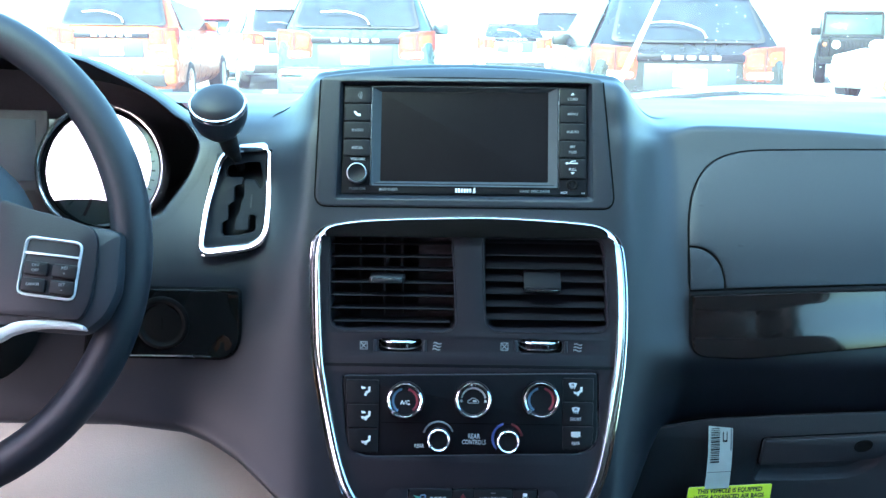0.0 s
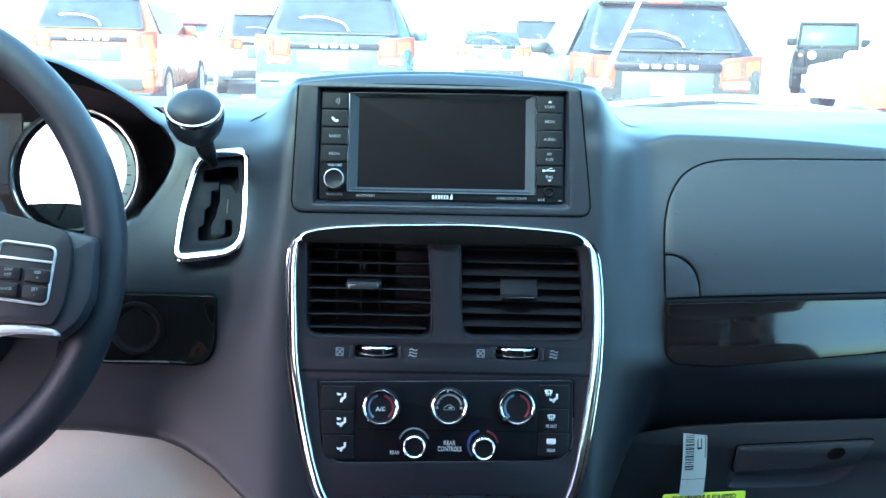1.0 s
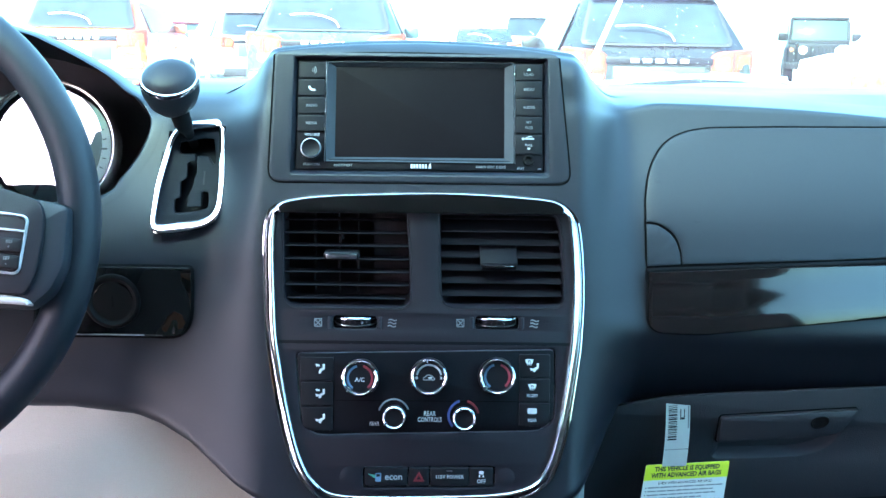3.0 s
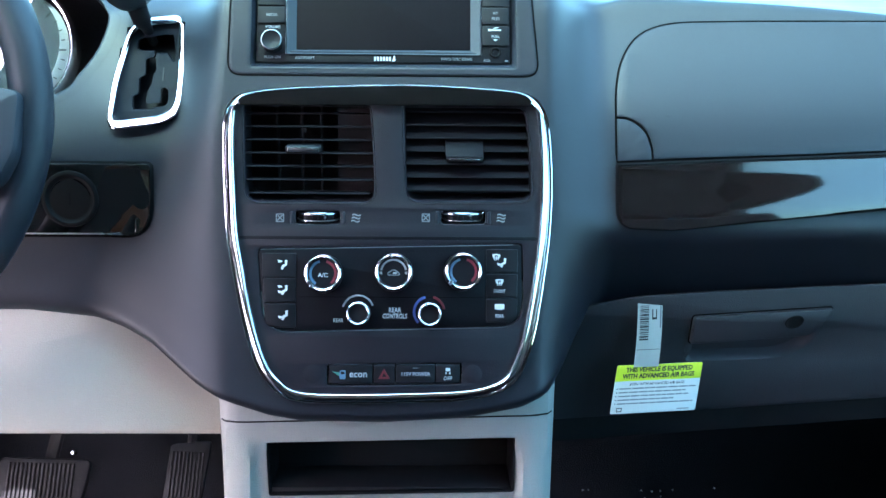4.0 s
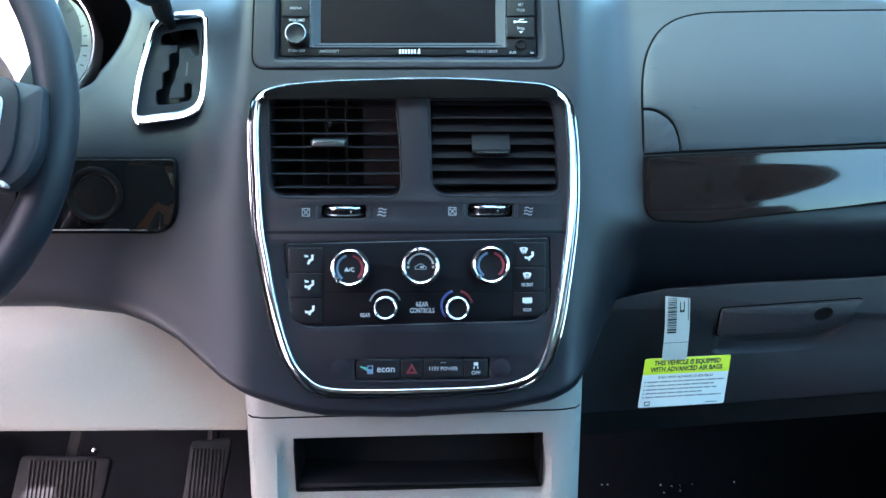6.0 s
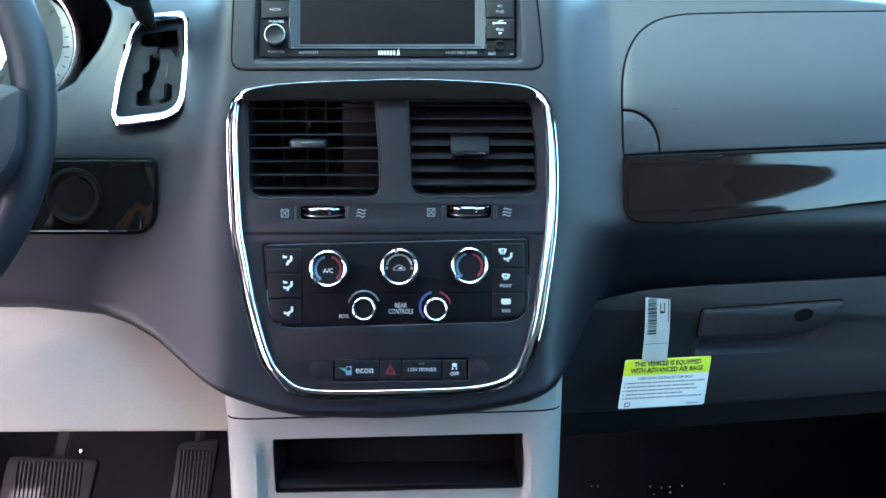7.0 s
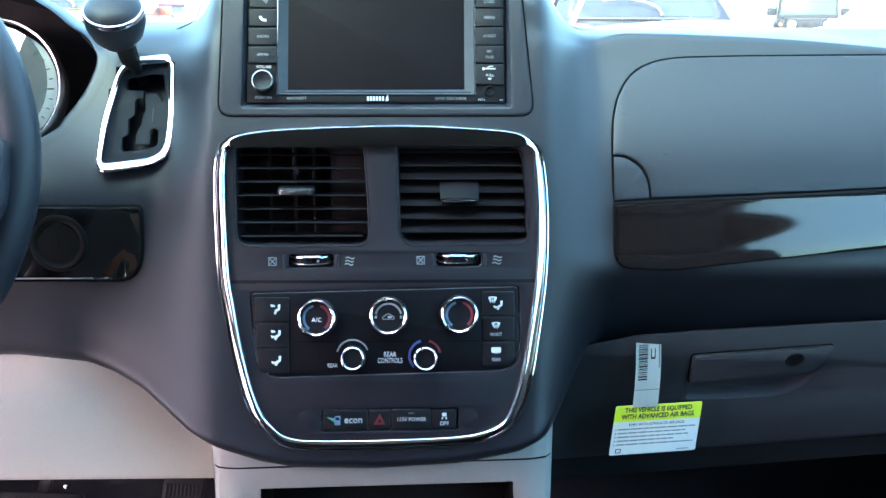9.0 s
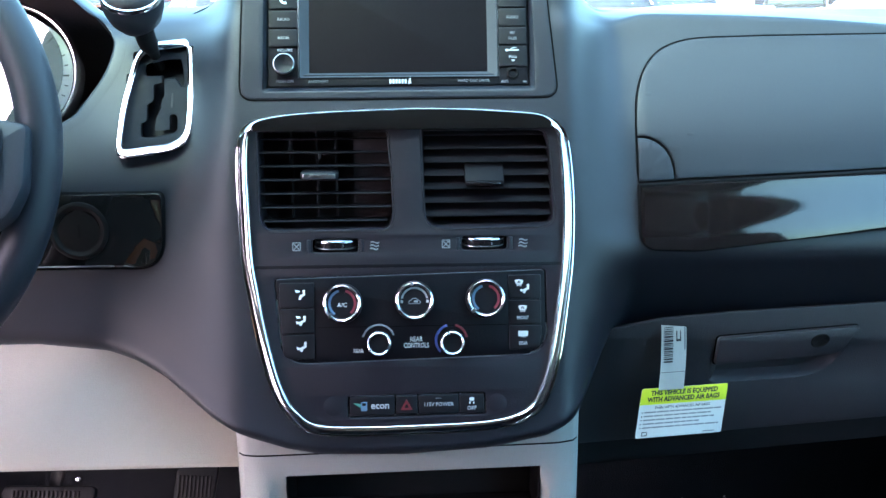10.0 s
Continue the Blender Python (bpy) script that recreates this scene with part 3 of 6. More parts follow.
plate("gate_plate", ccw(inset(GATE_IN, lambda a, b: -0.0006)), gate_y, M_GATE, gear, -0.008, 0.005, 0.0005, holes=[rpoly(SLOT, 0.0016, 3)])
plate("gate_well", ccw(inset(GATE_IN, lambda a, b: -0.0012)), gate_y, M_RADIO, gear, -0.022, 0.002, 0.0003)
plate("position_mark", rrect(-0.1860, 1.182, -0.1845, 1.193, 0.0005), gate_y, M_INK, gear, -0.0019, 0.0003, 0.0001)
knob_c = Vector((-0.2105, 0.0205, 1.2655))
km = Matrix.Translation(knob_c) @ Vector((0.05, -0.62, 0.80)).to_track_quat('Z', 'Y').to_matrix().to_4x4()
part("shaft", sweep_bm(spline([(-0.200, 0.062, 1.208), (-0.2015, 0.046, 1.222), (-0.2045, 0.034, 1.234), (-0.2065, 0.028, 1.246)], 4), [0.0040, 0.0040, 0.0040, 0.0040, 0.0042, 0.0048, 0.0060, 0.0078, 0.008, 0.0082, 0.0084, 0.0086, 0.009], 14), M_BLACK, gear)
knob = part("knob", lathe_bm([(0.0, -0.0275), (0.008, -0.0268), (0.0145, -0.023), (0.0205, -0.015), (0.0238, -0.005), (0.0246, 0.002), (0.0240, 0.0065)], km, 40), M_LEATHER, gear, "black ball-shaped shift knob")
part("knob_ring", lathe_bm([(0.0236, 0.0050), (0.0246, 0.0062), (0.0247, 0.0080), (0.0238, 0.0098), (0.0225, 0.0100)], km, 44), M_CHROME, knob, "chrome ring")
part("knob_cap", lathe_bm([(0.0228, 0.0092), (0.0215, 0.0118), (0.016, 0.0158), (0.008, 0.0178), (0.0, 0.0184)], km, 40), M_STACK, knob)

# ---- ignition panel ----
ignition = thing("ignition_panel", (-0.25, -0.013, 1.06), "glossy black ignition panel with a round key socket", "ignition switch")
IGN = ccw(rpoly([(-0.315, 1.1175), (-0.1895, 1.1175), (-0.1895, 1.0575), (-0.325, 1.0575)], [0.004, 0.005, 0.024, 0.004], 6))
plate("seam", ccw(inset(IGN, lambda a, b: -0.0013)), dash_y, M_SEAM, ignition, 0.0002, 0.001, 0.0001, step=0.02)
plate("lacquered_plate", IGN, dash_y, M_GLOSS, ignition, 0.0004, 0.0046, 0.0020, step=0.015)
# added strip, stands in for the bright reflection on the plate's lower edge
plate("edge_highlight", rrect(-0.312, 1.0592, -0.214, 1.0606, 0.0005), dash_y, M_SATIN, ignition, 0.0030, 0.0024, 0.0006, step=0.02, label="thin satin strip for the reflection along the lacquer edge")
im = tilted(-0.2555, dash_y(-0.2555, 1.088) - 0.002, 1.0885, 3)
socket = part("key_socket", lathe_bm([(0.0235, 0.002), (0.0230, 0.0044), (0.0215, 0.0052), (0.0198, 0.0050), (0.0185, 0.0036), (0.0165, 0.0030), (0.0, 0.0030)], im, 40), M_SOCKET, ignition)
part("key_slot", lathe_bm([(0.0165, 0.003), (0.012, 0.0036), (0.0, 0.0038)], im, 32), M_SOCKET, socket)
slit = box_bm(-0.0008, -0.005, 0.0034, 0.0008, 0.005, 0.0040)
slit.transform(im)
part("slit", slit, M_SEAM, socket)

# ---- centre stack ----
stack = thing("center_stack_panel", (0.005, -0.05, 0.94), "charcoal centre control panel framed by a chrome bezel", "control panel")
bezel = ring_bm(BEZ, BEZ_IN, [(-0.04, -0.006), (0.0, 0.0010), (0.06, 0.0029), (0.13, 0.0031), (0.17, 0.0014), (0.22, 0.0016), (0.30, 0.0034), (0.45, 0.0052), (0.65, 0.0064), (0.82, 0.0066), (0.94, 0.0054), (1.0, 0.0036), (1.01, -0.004)])
for v in bezel.verts:      # flatter along the top and the bottom
    w = max(0.75 * (1 - smooth(0.940, 0.960, v.co.y)), 0.80 * smooth(1.166, 1.178, v.co.y))
    if v.co.z > 0.0015:
        v.co.z = v.co.z * (1 - w) + w * 0.0030
part("chrome_bezel", warp(bezel, face_y), M_CHROME, stack, "polished chrome bezel")
VENT_L = ccw(rpoly([(-0.1126, 1.1668), (-0.0092, 1.1668), (-0.0056, 1.130), (-0.0046, 1.0896), (-0.1108, 1.0896)], [0.003, 0.004, 0.03, 0.012, 0.014], 6))
VENT_R = ccw(rpoly([(0.0157, 1.1668), (0.1165, 1.1668), (0.1198, 1.145), (0.1224, 1.0912), (0.0186, 1.0900), (0.0172, 1.1236)], [0.002, 0.009, 0.02, 0.012, 0.014, 0.03], 6))
CTL = ccw(rpoly([(-0.0985, 1.0535), (0.1125, 1.0580), (0.1130, 0.9955), (-0.0930, 0.9905)], [0.003, 0.003, 0.019, 0.019], 7))
SW = ccw(rpoly([(-0.0425, 0.9645), (0.0640, 0.9658), (0.0640, 0.9507), (-0.0425, 0.9497)], 0.002, 3))
SLOT_L, SLOT_R = rrect(-0.0695, 1.0735, -0.0335, 1.0840, 0.003), rrect(0.0475, 1.0740, 0.0835, 1.0845, 0.003)
grow = lambda pts, d: ccw(inset(ccw(pts), lambda a, b: -d))
plate("face_plate", grow(BEZ_IN, 0.0012), face_y, M_STACK, stack, -0.0025, 0.0040, 0.0008,
      holes=[VENT_L, VENT_R, grow(CTL, 0.0013), grow(SW, 0.0008), SLOT_L, SLOT_R], label="satin charcoal face plate")
# darker strip standing in for the shade of the step below the thumbwheels
plate("step_shade", rrect(-0.116, 1.0618, 0.126, 1.0645, 0.0006), face_y, M_RADIO, stack, 0.0012, 0.0005, 0.0002)
STRIP = [Vector(i).lerp(Vector(o), 0.42 * smooth(1.168, 1.173, i[1])) for o, i in zip(BEZ, BEZ_IN) if i[1] > 1.1675]
STRIP = sorted(STRIP, key=lambda q: q.x)
STRIP = ccw([Vector((STRIP[0].x, 1.1682))] + STRIP + [Vector((STRIP[-1].x, 1.1690))])
strip_y = lambda x, z: face_y(x, z) + (8.5 - 5.0 * smooth(-0.01, 0.06, x)) * max(0.0, z - 1.1685 + 0.25 * x * x) ** 2
plate("gloss_strip", STRIP, strip_y, M_GLOSS, stack, -0.0010, 0.0076, 0.0012, step=0.0016, label="glossy black strip under the bezel")
for xx in (-0.0535, 0.0745):
    part("dimple", lathe_bm([(0.0090, 0.0), (0.0065, 0.0005), (0.004, 0.0009), (0.0, 0.0011)], tilted(xx - 0.001, face_y(0, 0.958) - 0.0012, 0.958, 15), 24), M_STACK, stack)


def seat_icon(x, z, arrows, parent, surf, base, s=1.0):
    """Airflow pictogram: bent bar with blobs for the direction of the air."""
    plate("icon", ccw([Vector((x + a * s, z + b * s)) for a, b in ((0.0018, 0.0040), (0.0042, 0.0042), (0.0040, -0.0005), (0.0012, -0.0022), (0.0002, -0.0048), (-0.0020, -0.0040), (-0.0006, -0.0004), (0.0020, 0.0006))]),
          surf, M_WHITE, parent, base, 0.0003, 0.0001)
    for k in arrows:
        dz = {"hi": 0.0030, "lo": -0.0018}[k]
        plate("icon", ccw([Vector((x + a * s, z + (dz + b) * s)) for a, b in ((-0.0050, 0.0014), (-0.0010, 0.0006), (-0.0006, -0.0008), (-0.0042, -0.0012))]), surf, M_WHITE, parent, base, 0.0003, 0.0001)


def screen_icon(x, z, parent, surf, base, rear=False, s=0.8):
    """Demister pictogram: a window outline with rays."""
    o = [(-0.0045, 0.0028), (0.0, 0.0036), (0.0045, 0.0028), (0.0030, -0.0010), (-0.0030, -0.0010)] if not rear else [(-0.0048, 0.0032), (0.0048, 0.0032), (0.0048, -0.0018), (-0.0048, -0.0018)]
    out = ccw(rpoly([(x + a * s, z + b * s) for a, b in o], 0.0006, 3))
    plate("icon", out, surf, M_WHITE, parent, base, 0.0003, 0.0001, holes=[ccw(inset(out, lambda a, b: 0.0007))])
    for k in (-1, 0, 1):
        plate("icon", rrect(x + (k * 0.0018 - 0.0004) * s, z - 0.0028 * s, x + (k * 0.0018 + 0.0004) * s, z + 0.0016 * s, 0.0002, 2), surf, M_WHITE, parent, base, 0.0003, 0.0001)


# air vents
def air_vent(outline, x0, x1, z0, z1, tilt, tab_x, tab_z, open_, label):
    v = thing("air_vent", ((x0 + x1) / 2, face_y(0, z0), z0), label, "air vent", "dashboard air vents")
    inn = ccw(inset(outline, lambda a, b: 0.0016))
    part("vent_frame", warp(ring_bm(outline, inn, [(0.0, 0.0010), (0.3, 0.0022), (0.7, 0.0020), (1.0, 0.0), (1.0, -0.030)]), face_y), M_STACK, v)
    plate("vent_back", grow(outline, 0.001), face_y, M_RECESS, v, -0.050, 0.003)
    part("duct", warp(ring_bm(grow(outline, 0.001), grow(outline, 0.001), [(0.0, -0.050), (1.0, -0.002)]), face_y), M_RECESS, v)
    n = 7
    for k in range(n):
        z = 1.0965 + 0.0104 * k if open_ else 1.1036 + 0.01028 * k
        prof = [(-0.0085, 0.0004), (-0.004, 0.0009), (0.003, 0.0010), (0.0085, 0.0006), (0.0092, 0.0), (0.0085, -0.0006), (0.003, -0.0010), (-0.004, -0.0009), (-0.0085, -0.0004)]
        c, s = math.cos(radians(tilt)), math.sin(radians(tilt))
        a, b = x0 + 0.0018, x1 - 0.0018
        if z < z0 + 0.009:
            a, b = a + 0.003, b - 0.003
        rows = []
        for x in (a, b):
            y = face_y(x, z) + 0.0105
            rows.append([(x, y - p * c - q * s, z + q * c - p * s) for p, q in prof + prof[:1]])
        sl = grid_bm(rows)
        sl.faces.new([w for w in sl.verts][:9])
        part("slat", sl, M_SLAT, v)
    if open_:
        for x, wide in ((-0.0885, 0), (-0.0680, 0), (-0.0520, 0), (-0.0215, 0.0155)):
            vane = box_bm(x - 0.0007 - wide, face_y(0, 1.13) + 0.026, z0 + 0.002, x + 0.0007 + wide, face_y(0, 1.13) + (0.028 if wide else 0.042), z1 - 0.004)
            part("vane", vane, M_RECESS, v)
        part("vane_link", box_bm(tab_x - 0.0012, face_y(0, tab_z) + 0.006, tab_z + 0.012, tab_x + 0.0012, face_y(0, tab_z) + 0.012, tab_z + 0.0165, 0.0004), M_BUTTON, v)
        tb = box_bm(tab_x - 0.0146, face_y(0, tab_z) - 0.0065, tab_z - 0.0034, tab_x + 0.0146, face_y(0, tab_z) + 0.010, tab_z + 0.0034, 0.0022, 3)
        tab = part("tab", tb, M_BUTTON, v)
        part("tab_insert", box_bm(tab_x - 0.0126, face_y(0, tab_z) - 0.0075, tab_z - 0.0020, tab_x + 0.0126, face_y(0, tab_z) - 0.0052, tab_z + 0.0021, 0.0008), M_SATIN, tab, "bright metal insert")
    else:
        tb = box_bm(tab_x - 0.0155, 0, -0.0012, tab_x + 0.0155, 0.020, 0.0012, 0.0010, 2)
        tb.transform(Matrix.Translation((0, face_y(0, tab_z) - 0.004, tab_z - 0.006)) @ Matrix.Rotation(radians(42), 4, 'X'))
        tab = part("tab", join(tb, box_bm(tab_x - 0.0150, face_y(0, tab_z) - 0.006, tab_z - 0.0085, tab_x + 0.0150, face_y(0, tab_z) + 0.004, tab_z - 0.0045, 0.0016, 2)), M_SLAT, v)
        part("tab_insert", box_bm(tab_x - 0.0120, face_y(0, tab_z) - 0.0066, tab_z - 0.0072, tab_x + 0.0120, face_y(0, tab_z) - 0.0056, tab_z - 0.0060, 0.0004), M_SATIN, tab, "thin bright metal insert")
    return v


air_vent(VENT_L, -0.1122, -0.0060, 1.0915, 1.1665, -4, -0.0632, 1.1322, True, "black louvred air vent with open vanes and a bright tab")
air_vent(VENT_R, 0.0172, 0.1212, 1.0925, 1.1675, 27, 0.0665, 1.1317, False, "black louvred air vent tilted shut with a dark tab")


def vent_wheel(x, z):
    w = thing("vent_thumbwheel", (x, face_y(0, z), z), "small ribbed vent thumbwheel with chrome band", "thumbwheel", "vent thumbwheels")
    plate("wheel_well", rrect(x - 0.019, z - 0.006, x + 0.019, z + 0.006, 0.002), face_y, M_SEAM, w, -0.016, 0.002)
    ax = Matrix.Translation((x, face_y(0, z) + 0.011, z)) @ Matrix.Scale(1.25, 4, (1, 0, 0))
    rim = part("wheel_rim", lathe_bm([(0.0, -0.0044), (0.0120, -0.0044), (0.0134, -0.0032), (0.0134, 0.0032), (0.0120, 0.0044), (0.0, 0.0044)], ax, 48), M_BUTTON, w)
    part("wheel_band", lathe_bm([(0.0133, 0.0014), (0.0141, 0.0017), (0.0143, 0.0024), (0.0140, 0.0033), (0.0130, 0.0040)], ax, 48), M_RING, rim)
    part("wheel_band", lathe_bm([(0.0133, -0.0034), (0.0139, -0.0031), (0.0139, -0.0026), (0.0132, -0.0022)], ax, 48), M_SATIN, rim)
    for k in range(9):
        a = radians(-150 + 15 * k)
        part("rib", box_bm(x + 1.25 * 0.0137 * math.cos(a) - 0.0004, face_y(0, z) + 0.011 + 0.0137 * math.sin(a) - 0.0004, z - 0.0016, x + 1.25 * 0.0137 * math.cos(a) + 0.0004, face_y(0, z) + 0.011 + 0.0137 * math.sin(a) + 0.001, z + 0.0012), M_STACK, rim)
    for k in (-1, 1):
        plate("end_stop", rrect(x + 0.0208 * k - 0.0014, z - 0.0048, x + 0.0208 * k + 0.0014, z + 0.0048, 0.0009), face_y, M_HOOD, w, 0.0012, 0.0014, 0.0006)
    part("nub", box_bm(x + 0.0052, face_y(0, z) - 0.0046, z - 0.0008, x + 0.0066, face_y(0, z) - 0.0006, z + 0.0010, 0.0004), M_SATIN, rim)
    sq = rrect(x - 0.0335, z - 0.0035, x - 0.0270, z + 0.0030, 0.0004, 2)
    plate("icon", sq, face_y, M_GREYPRINT, w, 0.0015, 0.0003, 0.0001, holes=[rrect(x - 0.0328, z - 0.0028, x - 0.0277, z + 0.0023, 0.0003, 2)])
    for k in (-1, 1):
        plate("icon", ccw([Vector((x - 0.03025 + a, z - 0.00025 + k * b)) for a, b in ((-0.0024, -0.0018), (-0.0018, -0.0024), (0.0024, 0.0018), (0.0018, 0.0024))]), face_y, M_GREYPRINT, w, 0.0015, 0.0003, 0.0001)
    for k in range(3):
        q = [(x + 0.0268 + 0.0004 * k + 0.0068 * j / 8, z - 0.0026 + 0.0024 * k + 0.0006 * math.sin(j * 0.8)) for j in range(9)]
        plate("icon", ccw([Vector((a, b + 0.0005)) for a, b in q] + [Vector((a, b - 0.0005)) for a, b in q[::-1]]), face_y, M_GREYPRINT, w, 0.0015, 0.0003, 0.0001)


vent_wheel(-0.0515, 1.0788)
vent_wheel(0.0655, 1.0794)

# climate controls
climate = thing("climate_control_panel", (0.008, -0.06, 0.99), "black climate control panel with five chrome-ringed dials", "climate controls")
plate("panel", CTL, face_y, M_RADIO, climate, -0.0030, 0.0042, 0.0006)
plate("recess_line", rrect(-0.066, 1.0170, 0.082, 1.0176, 0.0002, 2), face_y, M_SEAM, climate, 0.0011, 0.0002, 0.0001)


def dial(x, z, r, turn):
    m = tilted(x, face_y(0, z), z, 15)
    h = 0.0105
    d = part("dial", lathe_bm([(r * 1.10, 0.0012), (r * 1.08, 0.004), (r * 1.03, h - 0.002), (r * 0.98, h), (r * 0.86, h + 0.0002), (r * 0.80, h - 0.0016), (0.0, h - 0.0020)], m, 40), M_BUTTON, climate)
    part("dial_ring", lathe_bm([(r * 1.04, h - 0.0026), (r * 1.07, h - 0.0010), (r * 1.03, h + 0.0008), (r * 0.95, h + 0.0013), (r * 0.88, h + 0.0008), (r * 0.85, h - 0.0006)], m, 44), M_RING, d, "chrome ring")
    nub = box_bm(r * 0.80, -r * 0.09, h - 0.001, r * 1.08, r * 0.09, h + 0.0018, 0.0004)
    nub.transform(m @ Matrix.Rotation(radians(turn), 4, 'Z'))
    part("pointer", nub, M_SATIN, d)
    return d, m, h - 0.0018


def flat(name, outline, m, base, material, parent, holes=()):
    b = plate_bm(outline, holes, base, 0.0003, 0.0001)
    b.transform(m)
    return part(name, b, material, parent)


def flat_text(body, size, x, z, m, base, parent, material=None):
    b = text_bm(body, size, x, z, base, 0.0003)
    b.transform(m)
    return part("lettering", b, material or M_WHITE, parent)


for n_, (x, z) in enumerate(((-0.0463, 1.0350), (0.0098, 1.0362), (0.0655, 1.0370))):
    d, m, h = dial(x, z, 0.0141, (228, 100, 222)[n_])
    if n_ == 1:
        flat("scale_arc", arc(0, 0, 0.0092, 0.0108, 10, 170, 16), m, h, M_SOFTPRINT, d)
        for a in (2, 178):
            q = Vector((0.0100 * math.cos(radians(a)), 0.0100 * math.sin(radians(a)) - 0.0008))
            flat("scale_mark", rrect(q.x - 0.0010, q.y - 0.0012, q.x + 0.0010, q.y + 0.0010, 0.0003, 2), m, h, M_SOFTPRINT, d)
        o = rpoly([(-0.0048, -0.0026), (0.0046, -0.0026), (0.0050, -0.0006), (0.0028, 0.0010), (0.0012, 0.0022), (-0.0016, 0.0022), (-0.0030, 0.0006), (-0.0048, 0.0)], 0.0008, 3)
        flat("icon", rrect(-0.0006, -0.0014, 0.0026, 0.0002, 0.0005, 2), m, h, M_SOFTPRINT, d)
        flat("icon", ccw(o), m, h, M_GREYPRINT, d, holes=[ccw(inset(ccw(o), lambda a, b: 0.0007))])
    else:
        flat("scale_arc", arc(0, 0, 0.0090, 0.0110, 105, 235, 16), m, h, M_BLUE, d)
        flat("scale_arc", arc(0, 0, 0.0090, 0.0110, -50, 75, 16), m, h, M_RED, d)
        if n_ == 0:
            flat_text("A/C", 0.0048, 0, -0.0014, m, h, d)
for n_, (x, z) in enumerate(((-0.0182, 1.0045), (0.0388, 1.0040))):
    d, m, h = dial(x, z, 0.0088, (215, 110)[n_])
    f0 = tilted(x - 0.0004, face_y(0, z), z + 0.0018, 15)
    flat("scale_arc", arc(0, 0, 0.0118, 0.0132, 20, 165, 18) if n_ == 0 else arc(0, 0, 0.0112, 0.0132, 105, 225, 16), f0, 0.0013, M_GREYPRINT if n_ == 0 else M_NAVY, d)
    if n_ == 1:
        flat("scale_arc", arc(0, 0, 0.0112, 0.0132, 10, 75, 12), f0, 0.0013, M_DULLRED, d)
lettering("REAR", 0.0042, -0.0345, 0.9990, face_y, climate, 0.0012, M_SOFTPRINT, 0.8)
lettering("REAR", 0.0052, 0.0108, 1.0072, face_y, climate, 0.0012, M_SOFTPRINT, 0.8)
lettering("CONTROLS", 0.0052, 0.0108, 1.0025, face_y, climate, 0.0012, M_SOFTPRINT, 0.72)
for k in range(3):
    z1 = 1.0515 - 0.0195 * k
    b = plate("button", rpoly([(-0.0955 + 0.0012 * k, z1 - 0.0188), (-0.0685, z1 - 0.0188), (-0.0685, z1 - 0.0003), (-0.0955 + 0.0010 * k, z1 - 0.0003)], [0.008 if k == 2 else 0.0012, 0.0012, 0.0012, 0.0012]), face_y, M_BUTTON, climate, 0.0008, 0.0016, 0.0006)
    seat_icon(-0.0790 + 0.0004 * k, z1 - 0.0090, (("hi",), ("hi", "lo"), ("lo",))[k], b, face_y, 0.0024, 0.85)
    z1 = 1.0552 - 0.0192 * k
    b = plate("button", rpoly([(0.0840, z1 - 0.0185), (0.1095 - 0.0005 * k, z1 - 0.0185), (0.1095, z1 - 0.0003), (0.0840, z1 - 0.0003)], [0.0012, 0.008 if k == 2 else 0.0012, 0.0012, 0.0012]), face_y, M_BUTTON, climate, 0.0008, 0.0016, 0.0006)
    if k == 0:
        screen_icon(0.0922, z1 - 0.0065, b, face_y, 0.0024)
        seat_icon(0.0968, z1 - 0.0104, ("lo",), b, face_y, 0.0024, 0.8)
    else:
        screen_icon(0.0948, z1 - 0.0068, b, face_y, 0.0024, rear=k == 2)
        lettering(("FRONT", "REAR")[k - 1], 0.0036, 0.0948, z1 - 0.0136, face_y, b, 0.0024, M_SOFTPRINT, 0.80)

